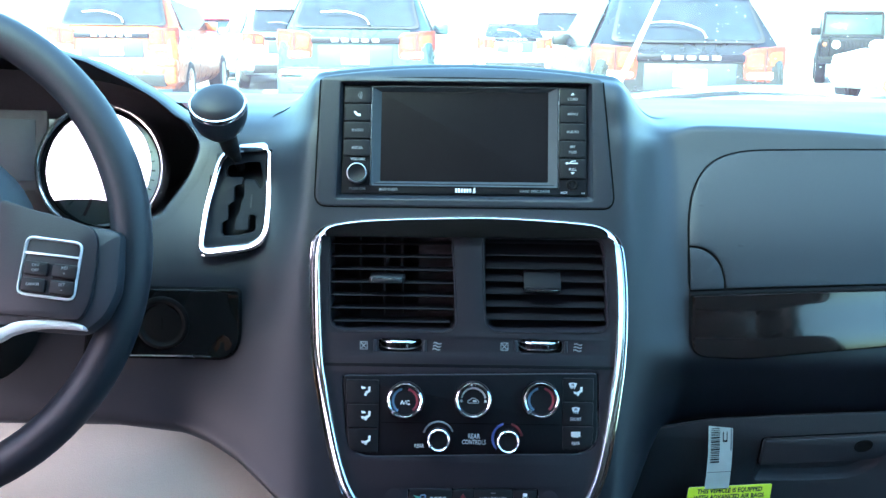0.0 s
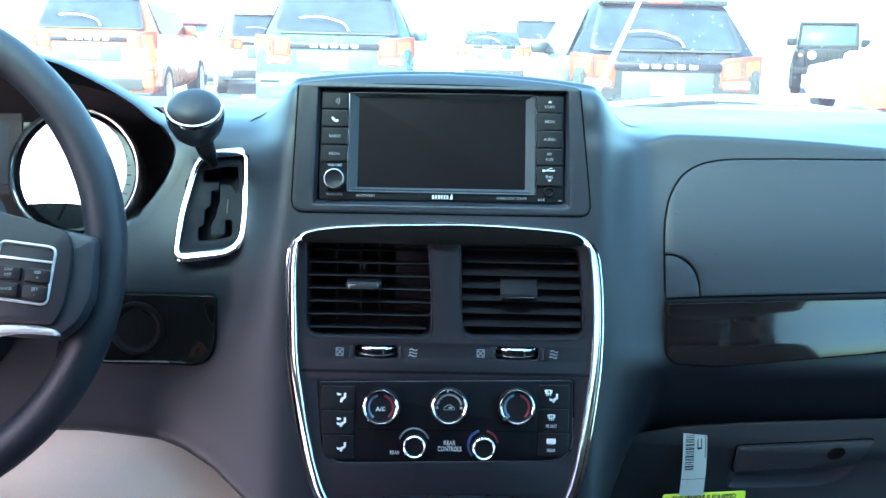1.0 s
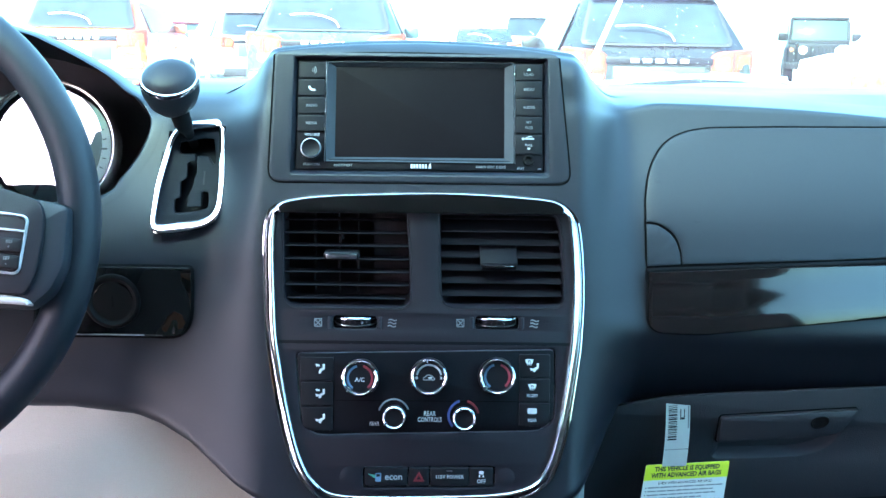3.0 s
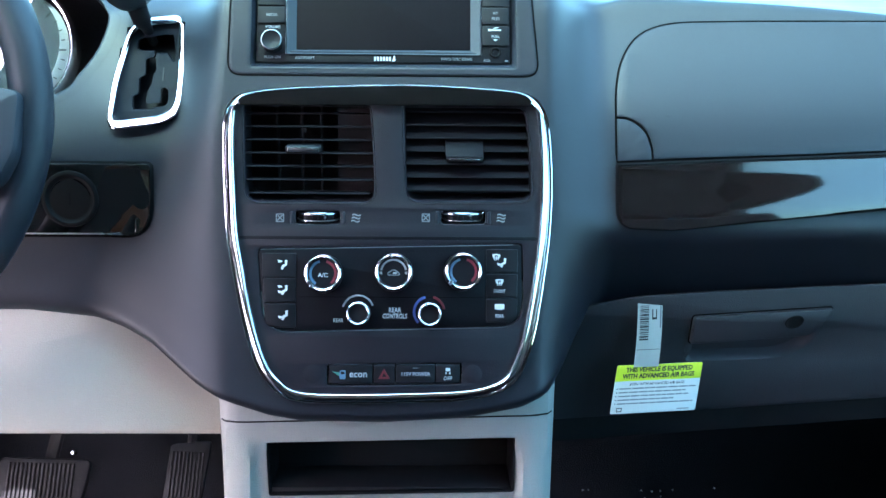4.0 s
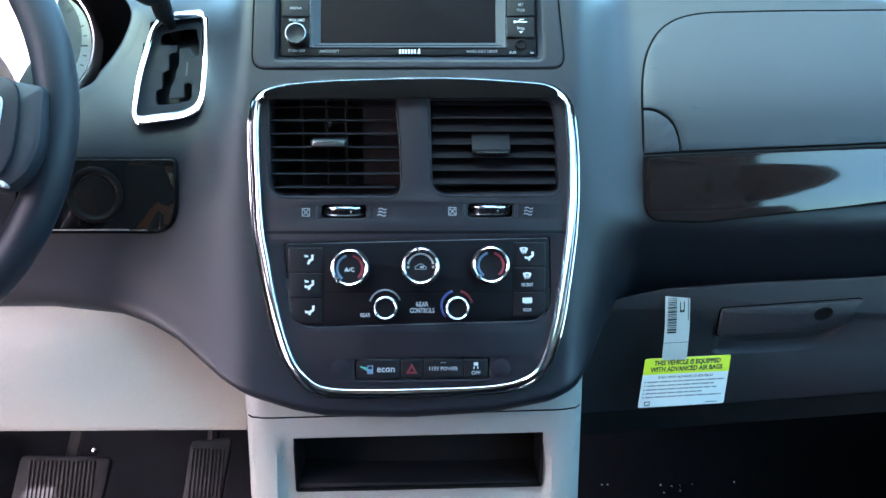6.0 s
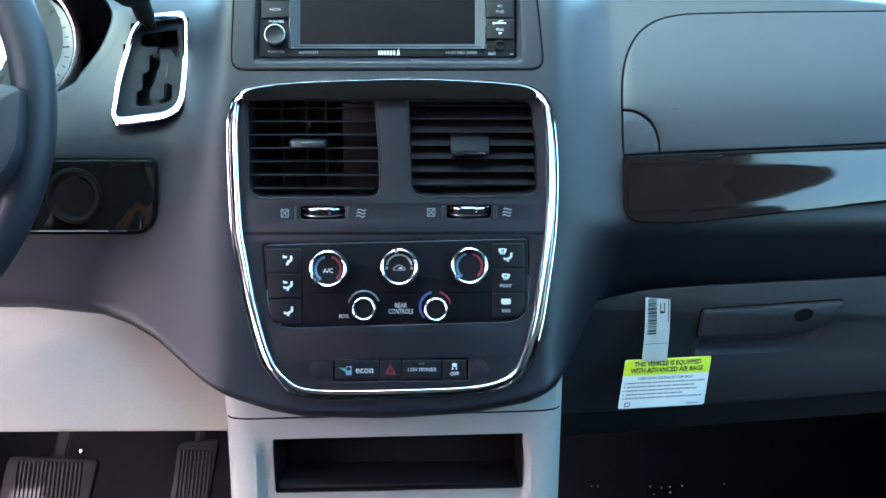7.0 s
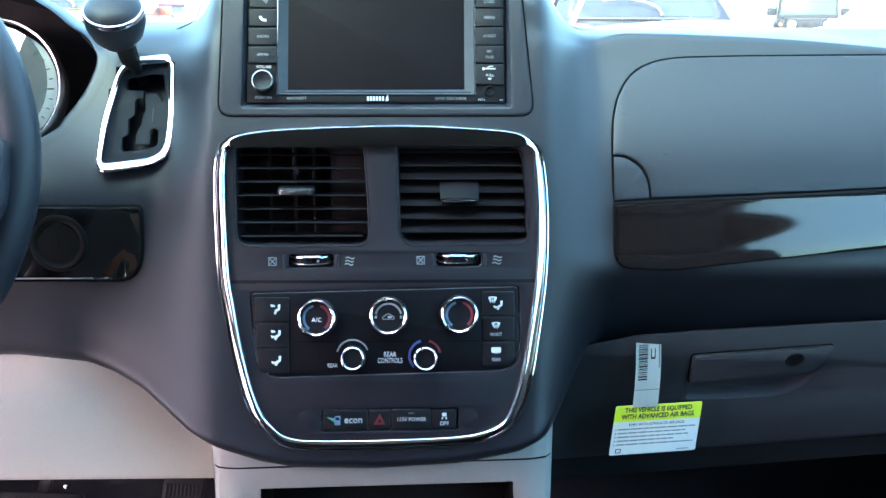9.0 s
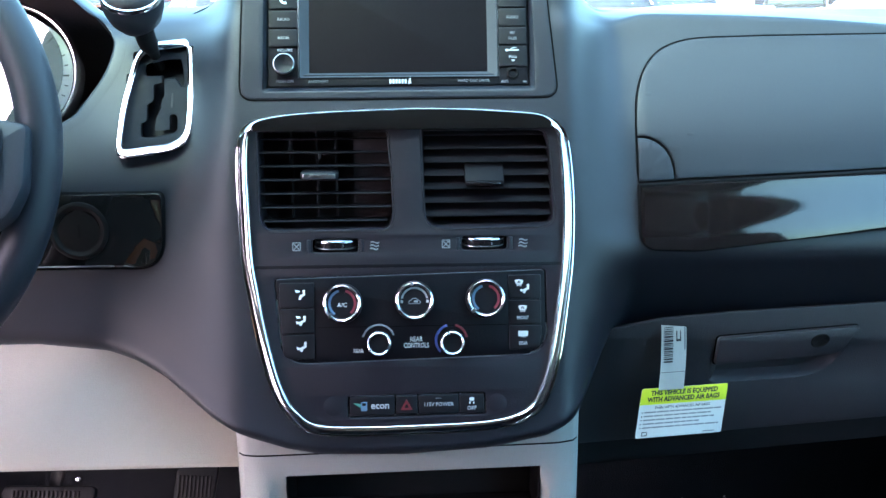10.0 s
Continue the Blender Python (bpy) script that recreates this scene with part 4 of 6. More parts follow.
# switch bar
bar = thing("switch_bar", (0.01, -0.078, 0.95), "row of small black push switches with white markings", "switches")
plate("bar_well", grow(SW, 0.0006), face_y, M_SEAM, bar, -0.0050, 0.0020, 0.0003)
for x0, x1, nm in ((-0.0418, -0.0068, "econ"), (-0.0060, 0.0110, "hazard"), (0.0118, 0.0432, "power"), (0.0440, 0.0632, "off")):
    s = plate("switch", rrect(x0, 0.9503 + 0.006 * x0, x1, 0.9645 + 0.006 * x1, 0.0012, 3), face_y, M_BUTTON, bar, -0.003, 0.0042, 0.0007)
    xc, zc = (x0 + x1) / 2, 0.9575
    if nm == "econ":
        lettering("econ", 0.0074, xc + 0.0062, zc + 0.0002, face_y, s, 0.0012, M_SOFTPRINT)
        plate("icon", ccw(rpoly([(xc - 0.0088, zc - 0.0036), (xc - 0.0040, zc - 0.0036), (xc - 0.0040, zc + 0.0034), (xc - 0.0088, zc + 0.0030)], 0.0008, 3)), face_y, M_BLUE, s, 0.0012, 0.0003, 0.0001,
              holes=[rrect(xc - 0.0079, zc + 0.0002, xc - 0.0049, zc + 0.0023, 0.0003, 2)])
        plate("icon", ccw(rpoly([(xc - 0.0150, zc + 0.0026), (xc - 0.0090, zc - 0.0012), (xc - 0.0086, zc + 0.0016)], 0.0008, 3)), face_y, M_GREEN, s, 0.0012, 0.0003, 0.0001)
    elif nm == "hazard":
        tri = [Vector((xc - 0.0048, zc - 0.0034)), Vector((xc + 0.0048, zc - 0.0034)), Vector((xc, zc + 0.0046))]
        plate("icon", tri, face_y, M_DULLRED, s, 0.0012, 0.0003, 0.0001, holes=[[Vector((xc - 0.0018, zc - 0.0018)), Vector((xc + 0.0018, zc - 0.0018)), Vector((xc, zc + 0.0014))]])
    elif nm == "power":
        lettering("115V POWER", 0.0040, xc, zc + 0.0003, face_y, s, 0.0012, M_SOFTPRINT)
        plate("icon", rrect(xc - 0.0022, zc + 0.0048, xc + 0.0022, zc + 0.0053, 0.0001, 2), face_y, M_GREYPRINT, s, 0.0012, 0.0003, 0.0001)
    else:
        lettering("OFF", 0.0042, xc, zc - 0.0030, face_y, s, 0.0012, M_SOFTPRINT)
        plate("icon", rrect(xc - 0.0018, zc + 0.0026, xc + 0.0018, zc + 0.0052, 0.0006, 3), face_y, M_WHITE, s, 0.0012, 0.0003, 0.0001)
        for k in (-1, 1):
            plate("icon", rrect(xc + k * 0.0015 - 0.0005, zc + 0.0004, xc + k * 0.0015 + 0.0005, zc + 0.0020, 0.0002, 2), face_y, M_WHITE, s, 0.0012, 0.0003, 0.0001)

# ---- radio ----
hood = thing("radio_surround", (0, 0.0, 1.19), "slate plastic hood surround framing the radio", "trim panel")
SEAM_O = ccw(rpoly([(-0.1225, 1.2955), (-0.1255, 1.1900), (0.1265, 1.1905), (0.1165, 1.2960), (0.09, 1.2997), (0.05, 1.3027), (0.0, 1.3042), (-0.05, 1.3027), (-0.09, 1.2997)], [0.004, 0.011, 0.011, 0.004, 0.01, 0.01, 0.01, 0.01, 0.01], 6))
OPEN = ccw(rpoly([(-0.1060, 1.2915), (-0.1075, 1.1965), (0.1085, 1.1970), (0.1075, 1.2925)], 0.002, 3))
gap = ccw([Vector((q.x, min(q.y, 1.2965 - 0.0030 * (q.x / 0.12) ** 2))) for q in grow(SEAM_O, 0.0014)])
plate("seam", gap, radio_y, M_SEAM, hood, -0.0005, 0.0056, 0.0002, holes=[OPEN])
plate("surround", SEAM_O, hood_y, M_HOOD, hood, -0.0040, 0.0099, 0.0012, holes=[OPEN], step=0.0035)
RAD = ccw(rpoly([(-0.1035, 1.2885), (-0.1040, 1.1990), (0.1040, 1.1995), (0.1045, 1.2895)], 0.0015, 3))
part("reveal", warp(ring_bm(grow(OPEN, 0.0002), RAD if len(RAD) == len(OPEN) else OPEN, [(0.0, 0.0051), (0.5, 0.0018), (1.0, -0.0030)]), radio_y), M_HOOD, hood)
radio = thing("radio", (0, 0.0, 1.199), "black touchscreen radio with side buttons, screen switched off", "radio")
SB = ccw(rpoly([(-0.0795, 1.2880), (-0.0795, 1.2060), (0.0800, 1.2060), (0.0795, 1.2890)], 0.001, 2))
SG = ccw(rpoly([(-0.0712, 1.2830), (-0.0712, 1.2095), (0.0712, 1.2100), (0.0712, 1.2840)], 0.0008, 2))
plate("body", RAD, radio_y, M_RADIO, radio, -0.0080, 0.0085, 0.0008, holes=[ccw(rpoly([(-0.0773, 1.2858), (-0.0773, 1.2083), (0.0776, 1.2083), (0.0773, 1.2867)], 0.001, 2))])
part("screen_bezel", warp(ring_bm(SB, SG, [(0.0, 0.0004), (0.0, 0.0016), (0.10, 0.0018), (1.0, -0.0028)]), radio_y), M_FRAME, radio)
plate("screen", grow(SG, 0.0003), radio_y, M_SCREEN, radio, -0.0040, 0.0014, 0.0002, label="dark switched-off screen")
for xx in (-0.0797, 0.0801):
    plate("bright_line", rrect(xx - 0.0002, 1.2065, xx + 0.0002, 1.2875, 0.0002, 2), radio_y, M_SATIN, radio, 0.0008, 0.0012, 0.0003)
zz = [1.2876, 1.2735, 1.2588, 1.2442, 1.2300]
LEFT_T, RIGHT_T = (None, None, "RADIO", "MEDIA"), ("LOAD", "MENU", "AUDIO", ("MY", "FILES"))
for k in range(4):
    b = plate("button", rrect(-0.1025, zz[k + 1] + 0.0005, -0.0800, zz[k] - 0.0004, 0.0008, 2), radio_y, M_BUTTON, radio, 0.0002, 0.0022, 0.0006)
    zc = (zz[k] + zz[k + 1]) / 2
    if LEFT_T[k]:
        lettering(LEFT_T[k], 0.0032, -0.0912, zc, radio_y, b, 0.0024, M_GREYPRINT)
    elif k == 0:
        for j in range(3):
            plate("icon", arc(-0.0930 + 0.0005, zc, 0.0014 + 0.0014 * j, 0.0020 + 0.0014 * j, -40, 40, 5), radio_y, M_GREYPRINT, b, 0.0024, 0.0003, 0.0001)
    else:
        plate("icon", arc(-0.0900, zc + 0.0018, 0.0028, 0.0046, 190, 290, 8), radio_y, M_WHITE, b, 0.0024, 0.0003, 0.0001)
    b = plate("button", rrect(0.0806, zz[k + 1] + 0.0010, 0.1030, zz[k] + 0.0004, 0.0008, 2), radio_y, M_BUTTON, radio, 0.0002, 0.0022, 0.0006)
    zc += 0.0008
    t_ = RIGHT_T[k]
    if isinstance(t_, tuple):
        lettering(t_[0], 0.0031, 0.0918, zc + 0.0022, radio_y, b, 0.0024, M_GREYPRINT)
        lettering(t_[1], 0.0031, 0.0918, zc - 0.0022, radio_y, b, 0.0024, M_GREYPRINT)
    else:
        lettering(t_, 0.0032, 0.0918, zc - (0.002 if k == 0 else 0), radio_y, b, 0.0024, M_GREYPRINT)
        if k == 0:
            plate("icon", [Vector((0.0900, zc + 0.0012)), Vector((0.0936, zc + 0.0012)), Vector((0.0918, zc + 0.0036))], radio_y, M_SOFTPRINT, b, 0.0024, 0.0003, 0.0001)
flap = plate("usb_flap", rrect(0.0806, 1.2140, 0.1030, 1.2300, 0.0008, 2), radio_y, M_BUTTON, radio, 0.0002, 0.0020, 0.0006)
plate("icon", rrect(0.0870, 1.2262, 0.0965, 1.2270, 0.0002, 2), radio_y, M_WHITE, flap, 0.0022, 0.0003, 0.0001)
plate("icon", circle(0.0868, 1.2266, 0.0011, 12), radio_y, M_WHITE, flap, 0.0022, 0.0003, 0.0001)
plate("icon", ccw([Vector((0.0895, 1.2268)), Vector((0.0920, 1.2282)), Vector((0.0945, 1.2282)), Vector((0.0945, 1.2288)), Vector((0.0915, 1.2288)), Vector((0.0888, 1.2268))]), radio_y, M_WHITE, flap, 0.0022, 0.0003, 0.0001)
lettering("PULL", 0.0030, 0.0918, 1.2214, radio_y, flap, 0.0022, M_SOFTPRINT)
plate("icon", [Vector((0.0900, 1.2192)), Vector((0.0918, 1.2176)), Vector((0.0936, 1.2192))], radio_y, M_WHITE, flap, 0.0022, 0.0003, 0.0001)
part("aux_socket", lathe_bm([(0.0050, 0.0), (0.0048, 0.0016), (0.0036, 0.0020), (0.0026, 0.0014), (0.0024, 0.0004), (0.0, 0.0004)], tilted(0.0918, radio_y(0, 1.2085), 1.2085, 17.6), 24), M_SOCKET, radio)
lettering("AUX", 0.0028, 0.0850, 1.2022, radio_y, radio, 0.0006, M_SOFTPRINT)
plate("icon", rrect(0.0995, 1.2014, 0.1025, 1.2026, 0.0002, 2), radio_y, M_GREYPRINT, radio, 0.0006, 0.0003, 0.0001)
vm = tilted(-0.0905, radio_y(0, 1.2145), 1.2150, 17.6)
vol = part("volume_knob", lathe_bm([(0.0086, 0.0004), (0.0084, 0.003), (0.0081, 0.0085), (0.0075, 0.0095), (0.0066, 0.0090), (0.0, 0.0085)], vm, 36), M_BUTTON, radio)
part("knob_ring", lathe_bm([(0.0083, 0.0078), (0.0085, 0.0087), (0.0083, 0.0096), (0.0079, 0.0098), (0.0075, 0.0092)], vm, 40), M_SATIN, vol, "chrome ring")
lettering("VOLUME", 0.0032, -0.0905, 1.2276, radio_y, radio, 0.0006, M_SOFTPRINT)
lettering("PUSH ON", 0.0032, -0.0905, 1.2035, radio_y, radio, 0.0006, M_GREYPRINT)
lettering("ANTITHEFT", 0.0031, -0.0640, 1.2030, radio_y, radio, 0.0006, M_GREYPRINT)
lettering("HARD DISC DRIVE", 0.0031, 0.0600, 1.2030, radio_y, radio, 0.0006, M_GREYPRINT)
for k in range(6):
    plate("logo", rrect(-0.0075 + 0.0024 * k, 1.2012, -0.0058 + 0.0024 * k, 1.2046, 0.0003, 2), radio_y, M_WHITE, radio, 0.0006, 0.0003, 0.0001)
plate("logo", ccw([Vector((0.0072, 1.2008)), Vector((0.0100, 1.2014)), Vector((0.0092, 1.2060)), Vector((0.0080, 1.2040))]), radio_y, M_WHITE, radio, 0.0006, 0.0003, 0.0001)

# ---- steering wheel ----
wheel = thing("steering_wheel", (-0.428, -0.10, 1.167), "black grained steering wheel with silver spoke trim and cruise buttons", "steering wheel")
WM = tilted(-0.428, -0.10, 1.167, 25)


def on_wheel(bm):
    bm.transform(WM)
    return bm


def wplate(name, outline, material, parent, base, depth, bevel=0.001, holes=(), label=""):
    return part(name, on_wheel(plate_bm(outline, holes, base, depth, bevel)), material, parent, label)


rim = sweep_bm([(0.1897 * math.cos(2 * math.pi * k / 96), 0.1897 * math.sin(2 * math.pi * k / 96), 0.0) for k in range(96)], 0.0158, 20, True, 1.06, (0, 0, 1))
rim.transform(tilted(-0.4499, -0.0761, 1.1619, 14.9))
part("rim", rim, M_LEATHER, wheel)
part("airbag_cover", on_wheel(lathe_bm([(0.094, -0.030), (0.092, -0.012), (0.084, 0.006), (0.065, 0.016), (0.03, 0.020), (0.0, 0.021)], None, 48)), M_LEATHER, wheel)
for sx in (1, -1):
    body = [(0.060, 0.040), (0.095, 0.033), (0.125, 0.024), (0.150, 0.020), (0.168, 0.016), (0.168, -0.030), (0.160, -0.050), (0.146, -0.062), (0.110, -0.060), (0.062, -0.056)]
    sp = wplate("spoke", ccw(rpoly([(sx * a, b) for a, b in body], 0.006, 4)), M_LEATHER, wheel, -0.016, 0.020, 0.006)
    pad = wplate("button_pad", ccw(rpoly([(sx * a, b) for a, b in ((0.074, 0.040), (0.101, 0.031), (0.121, 0.0265), (0.147, 0.0180), (0.1515, 0.008), (0.152, -0.012), (0.150, -0.037), (0.1435, -0.0535), (0.076, -0.0490))], 0.006, 4)), M_STACK, sp, 0.003, 0.006, 0.002)
    fr = ccw(rpoly([(sx * a, b) for a, b in ((0.0975, 0.0112), (0.1418, 0.0060), (0.1385, -0.0398), (0.0935, -0.0342))], 0.007, 5))
    part("chrome_frame", on_wheel(ring_bm(fr, ccw(inset(fr, lambda a, b: 0.0022)), [(0, 0.008), (0.1, 0.0102), (0.6, 0.0108), (1.0, 0.0095), (1.0, 0.008)])), M_SILVER, sp, "satin silver frame")
    wplate("split_line", ccw([Vector((sx * a, b)) for a, b in ((0.0975, -0.0012), (0.1400, -0.0056), (0.1400, -0.0073), (0.0974, -0.0029))]), M_SILVER, sp, 0.0085, 0.0018, 0.0004)
    for r in range(2):
        for c in range(2):
            x0, z0 = 0.0982 - 0.0008 * r + 0.0218 * c, -0.0192 - 0.0126 * r - 0.0022 * c
            b = wplate("button", rpoly([(sx * x0, z0 + 0.0002), (sx * (x0 + 0.0185), z0 - 0.0016), (sx * (x0 + 0.0190), z0 + 0.0088), (sx * (x0 + 0.0006), z0 + 0.0106)], 0.0018, 4), M_BUTTON, sp, 0.0085, 0.0036, 0.0012)
            if sx > 0:
                for row, tx in enumerate(((("ON/", "OFF"), ("RES", "+")), (("CANCEL",), ("SET", "-")))[r][c]):
                    t_ = text_bm(tx, 0.0032 if tx != "CANCEL" else 0.0028, x0 + 0.0096, z0 + 0.0068 - 0.0040 * row - (0.002 if tx == "CANCEL" else 0), 0.0121)
                    part("lettering", on_wheel(t_), M_GREYPRINT, b)
    tr = [(0.066, -0.0640), (0.0837, -0.0585), (0.0916, -0.0548), (0.104, -0.0524), (0.125, -0.0520), (0.1422, -0.0548), (0.1475, -0.0592)]
    tr2 = [(0.146, -0.0602), (0.126, -0.0590), (0.109, -0.0596), (0.0926, -0.0640), (0.0847, -0.0685), (0.066, -0.0760)]
    wplate("silver_trim", ccw([Vector((sx * a, b)) for a, b in [tuple(q) for q in spline(tr, 5)] + [tuple(q) for q in spline(tr2, 5)]]), M_SILVER, sp, -0.004, 0.010, 0.003, label="satin silver spoke trim")
column = thing("steering_column_cover", (-0.428, 0.0, 1.09), "black plastic shroud round the steering column", "column cover")
cm = WM @ pose(0, -0.02, -0.03)
part("shroud", lathe_bm([(0.055, 0.0), (0.066, -0.01), (0.070, -0.06), (0.072, -0.11), (0.072, -0.17)], cm, 36), M_BLACK, column)

# ---- knee panel ----


def knee_y(x, z):
    return -0.005 - 0.155 * (1.0 - z)


knee = thing("knee_panel", (-0.45, -0.01, 0.885), "light greystone plastic knee panel under the steering column", "trim panel")
plate("panel", ccw(rpoly([(-0.62, 0.8845), (-0.1365, 0.8850), (-0.1365, 1.000), (-0.22, 1.02), (-0.62, 1.02)], 0.003, 3)), knee_y, M_BEIGE, knee, -0.010, 0.012, 0.003)
plate("return_lip", rrect(-0.62, 0.880, -0.1365, 0.887, 0.002), knee_y, M_BEIGE, knee, -0.07, 0.062, 0.002)

# ---- glove box ----
glove = thing("glove_box", (0.45, 0.0, 0.90), "grey plastic glove box with angular latch handle, closed", "glove box")
GB = ccw(rpoly([(0.1480, 0.8830), (0.290, 0.8940), (0.425, 0.9045), (0.82, 0.938), (0.82, 1.035), (0.411, 1.016), (0.281, 1.009), (0.219, 1.004), (0.150, 0.990)], 0.004, 3))
SCOOP = ccw(rpoly([(0.2640, 0.9700), (0.2640, 0.9435), (0.300, 0.9445), (0.3480, 0.9470), (0.3680, 0.9560), (0.3830, 0.9780), (0.3600, 0.9790), (0.290, 0.9750)], [0.004, 0.006, 0.01, 0.012, 0.010, 0.005, 0.005, 0.003], 5))
plate("door", GB, glove_y, M_GLOVE, glove, -0.004, 0.006, 0.0015, holes=[SCOOP])
sc_in = ccw(inset(SCOOP, lambda a, b: 0.0080))
part("scoop", warp(ring_bm(SCOOP, sc_in, [(-0.03, 0.0018), (0.15, 0.0010), (0.6, -0.0030), (1.0, -0.0065)]), glove_y), M_GLOVE, glove)
plate("scoop_back", grow(sc_in, 0.0006), glove_y, M_GLOVE, glove, -0.0085, 0.002, 0.0003)
HD = ccw(rpoly([(0.2675, 0.9868), (0.3872, 0.9955), (0.3742, 0.9700), (0.2662, 0.9612)], [0.003, 0.002, 0.012, 0.003], 6))
handle = plate("handle", HD, glove_y, M_GLOVE, glove, 0.001, 0.0075, 0.0022)
plate("handle_gap", grow(HD, 0.0013), glove_y, M_SEAM, handle, 0.0019, 0.0008, 0.0002)
kh = tilted(0.3540, glove_y(0.354, 0.9835) - 0.0088, 0.9835, -9)
part("lock", lathe_bm([(0.0084, -0.003), (0.0082, 0.0004), (0.0074, 0.0006), (0.0068, 0.0002), (0.0, 0.0002)], kh @ Matrix.Rotation(radians(22), 4, 'Z') @ Matrix.Scale(0.72, 4, (0, 1, 0)), 28), M_SOCKET, handle, "oval black keyhole")
plate("under_panel", ccw([Vector(q) for q in ((0.148, 0.855), (0.82, 0.910), (0.82, 0.938), (0.290, 0.8935), (0.148, 0.8825))]), glove_y, M_BLACK, glove, -0.030, 0.02, 0.001)

# ---- airbag notice hanging from the glove box ----
notice = thing("airbag_notice_tag", (0.237, -0.02, 0.90), "white and yellow airbag notice card hanging on a barcode strip", "label card")
CO, CX, CZ = Vector((0.1938, -0.0335, 0.9065)), Vector((0.0765, 0.0115, -0.0004)), Vector((0.0060, 0.0070, 0.0415))
CN = CX.cross(CZ).normalized()


def on_card(bm):
    """Card coordinates in millimetres from the lower left corner."""
    ux, uz = CX.normalized(), CZ.normalized()
    for v in bm.verts:
        a, b, n = v.co / 1000
        v.co = CO + ux * a + uz * b + CN * n
    return bm


W_, H_ = CX.length * 1000, CZ.length * 1000
card = part("card", on_card(plate_bm(rrect(0, 0, W_, H_, 2.0, 4), (), 0, 0.5, 0.1)), M_CARD, notice)
part("header", on_card(plate_bm(rpoly([(0, H_ - 14), (W_, H_ - 14), (W_, H_), (0, H_)], [0, 0, 2, 2], 4), (), 0.5, 0.15, 0.05)), M_YELLOW, card, "yellow header band")
for body, z in (("THIS VEHICLE IS EQUIPPED", H_ - 4.4), ("WITH ADVANCED AIR BAGS", H_ - 10.0)):
    part("lettering", on_card(text_bm(body, 5.6, W_ / 2, z, 0.65, 0.1, 0.90, bold=0.035)), M_INK, card)
part("lettering", on_card(text_bm("EVEN WITH ADVANCED AIR BAGS", 3.2, W_ / 2, H_ - 17.0, 0.5, 0.1)), M_INK, card)
rng_card = random.Random(2)
for k, ln in enumerate((69, 60, 63, 50, 68)):
    z = H_ - 20.6 - 3.3 * k
    a = 5.0
    while a < 5 + ln:
        w = rng_card.uniform(4.0, 11.0)
        part("print_line", on_card(plate_bm(rrect(a, z - 0.60, min(a + w, 5.5 + ln), z + 0.60, 0.2, 2), (), 0.5, 0.1, 0.02)), M_GREYPRINT, card)
        a += w + 0.7
    part("bullet", on_card(plate_bm(circle(3.0, z, 0.6, 8), (), 0.5, 0.1, 0.02)), M_INK, card)
sq = rrect(5, 1.6, 10, 5.2, 0.4, 2)
part("book_mark", on_card(plate_bm(sq, [rrect(5.7, 2.3, 9.3, 4.5, 0.2, 2)], 0.5, 0.1, 0.02)), M_INK, card)
part("print_line", on_card(plate_bm(rrect(60, 1.8, 71, 2.6, 0.2, 2), (), 0.5, 0.1, 0.02)), M_GREYPRINT, card)
# strip: bends from the top of the glove box down to the card
rows = []
for k in range(13):
    t = k / 12
    z = 0.9995 - 0.053 * t
    y = -0.0085 - 0.0175 * t - 0.004 * math.sin(math.pi * t)
    rows.append([(0.2185 - 0.0045 * t + 0.0218 * s, y + 0.0022 * s, z + 0.0016 * s * (1 - t)) for s in (0, 0.25, 0.5, 0.75, 1)])
st = grid_bm(rows)
bmesh.ops.solidify(st, geom=st.faces[:], thickness=0.0004)
strip = part("strip", st, M_CARD, notice)


def on_strip(a, b, n):
    t = b
    z = 0.9995 - 0.053 * t
    y = -0.0085 - 0.0175 * t - 0.004 * math.sin(math.pi * t)
    return Vector((0.2185 - 0.0045 * t + 0.0218 * a, y + 0.0022 * a - n, z + 0.0016 * a * (1 - t)))


def strip_mark(a0, a1, t0, t1, material=M_INK):
    rows = [[on_strip(a, t0 + (t1 - t0) * k / 3, 0.0009) for a in (a0, a1)] for k in range(4)]
    b = grid_bm(rows)
    bmesh.ops.solidify(b, geom=b.faces[:], thickness=0.0001)
    part("barcode_bar" if material is M_INK else "print_line", b, material, strip)


rng = random.Random(4)
t = 0.06
while t < 0.58:
    w = rng.choice((0.010, 0.016, 0.024))
    strip_mark(0.10, 0.46, t, t + w)
    t += w + rng.choice((0.010, 0.016))
strip_mark(0.02, 0.98, 0.715, 0.722)
strip_mark(0.90, 0.95, 0.08, 0.40, M_GREYPRINT)
for q in (plate_bm(rpoly([(0.58, 0.10), (0.62, 0.10), (0.62, 0.22), (0.73, 0.22), (0.73, 0.10), (0.77, 0.10), (0.77, 0.25), (0.58, 0.25)], 0.012, 2), (), 0, 0.1, 0.0),):
    for v in q.verts:
        v.co = on_strip(v.co.x, v.co.y + 0.02, 0.0009 + v.co.z * 0.001)
    part("lettering", q, M_INK, strip)

# ---- floor console ----


def con_y(x, z):
    return -0.058 + 0.10 * (z - 0.90)


console = thing("floor_console", (0.003, 0.05, 0.44), "pale greystone lower console with an open black cubby", "console")


def con_edge(z, side):
    t = (0.945 - z) / 0.145
    return -0.1390 + 0.0045 * t if side < 0 else 0.1462 - 0.0030 * t


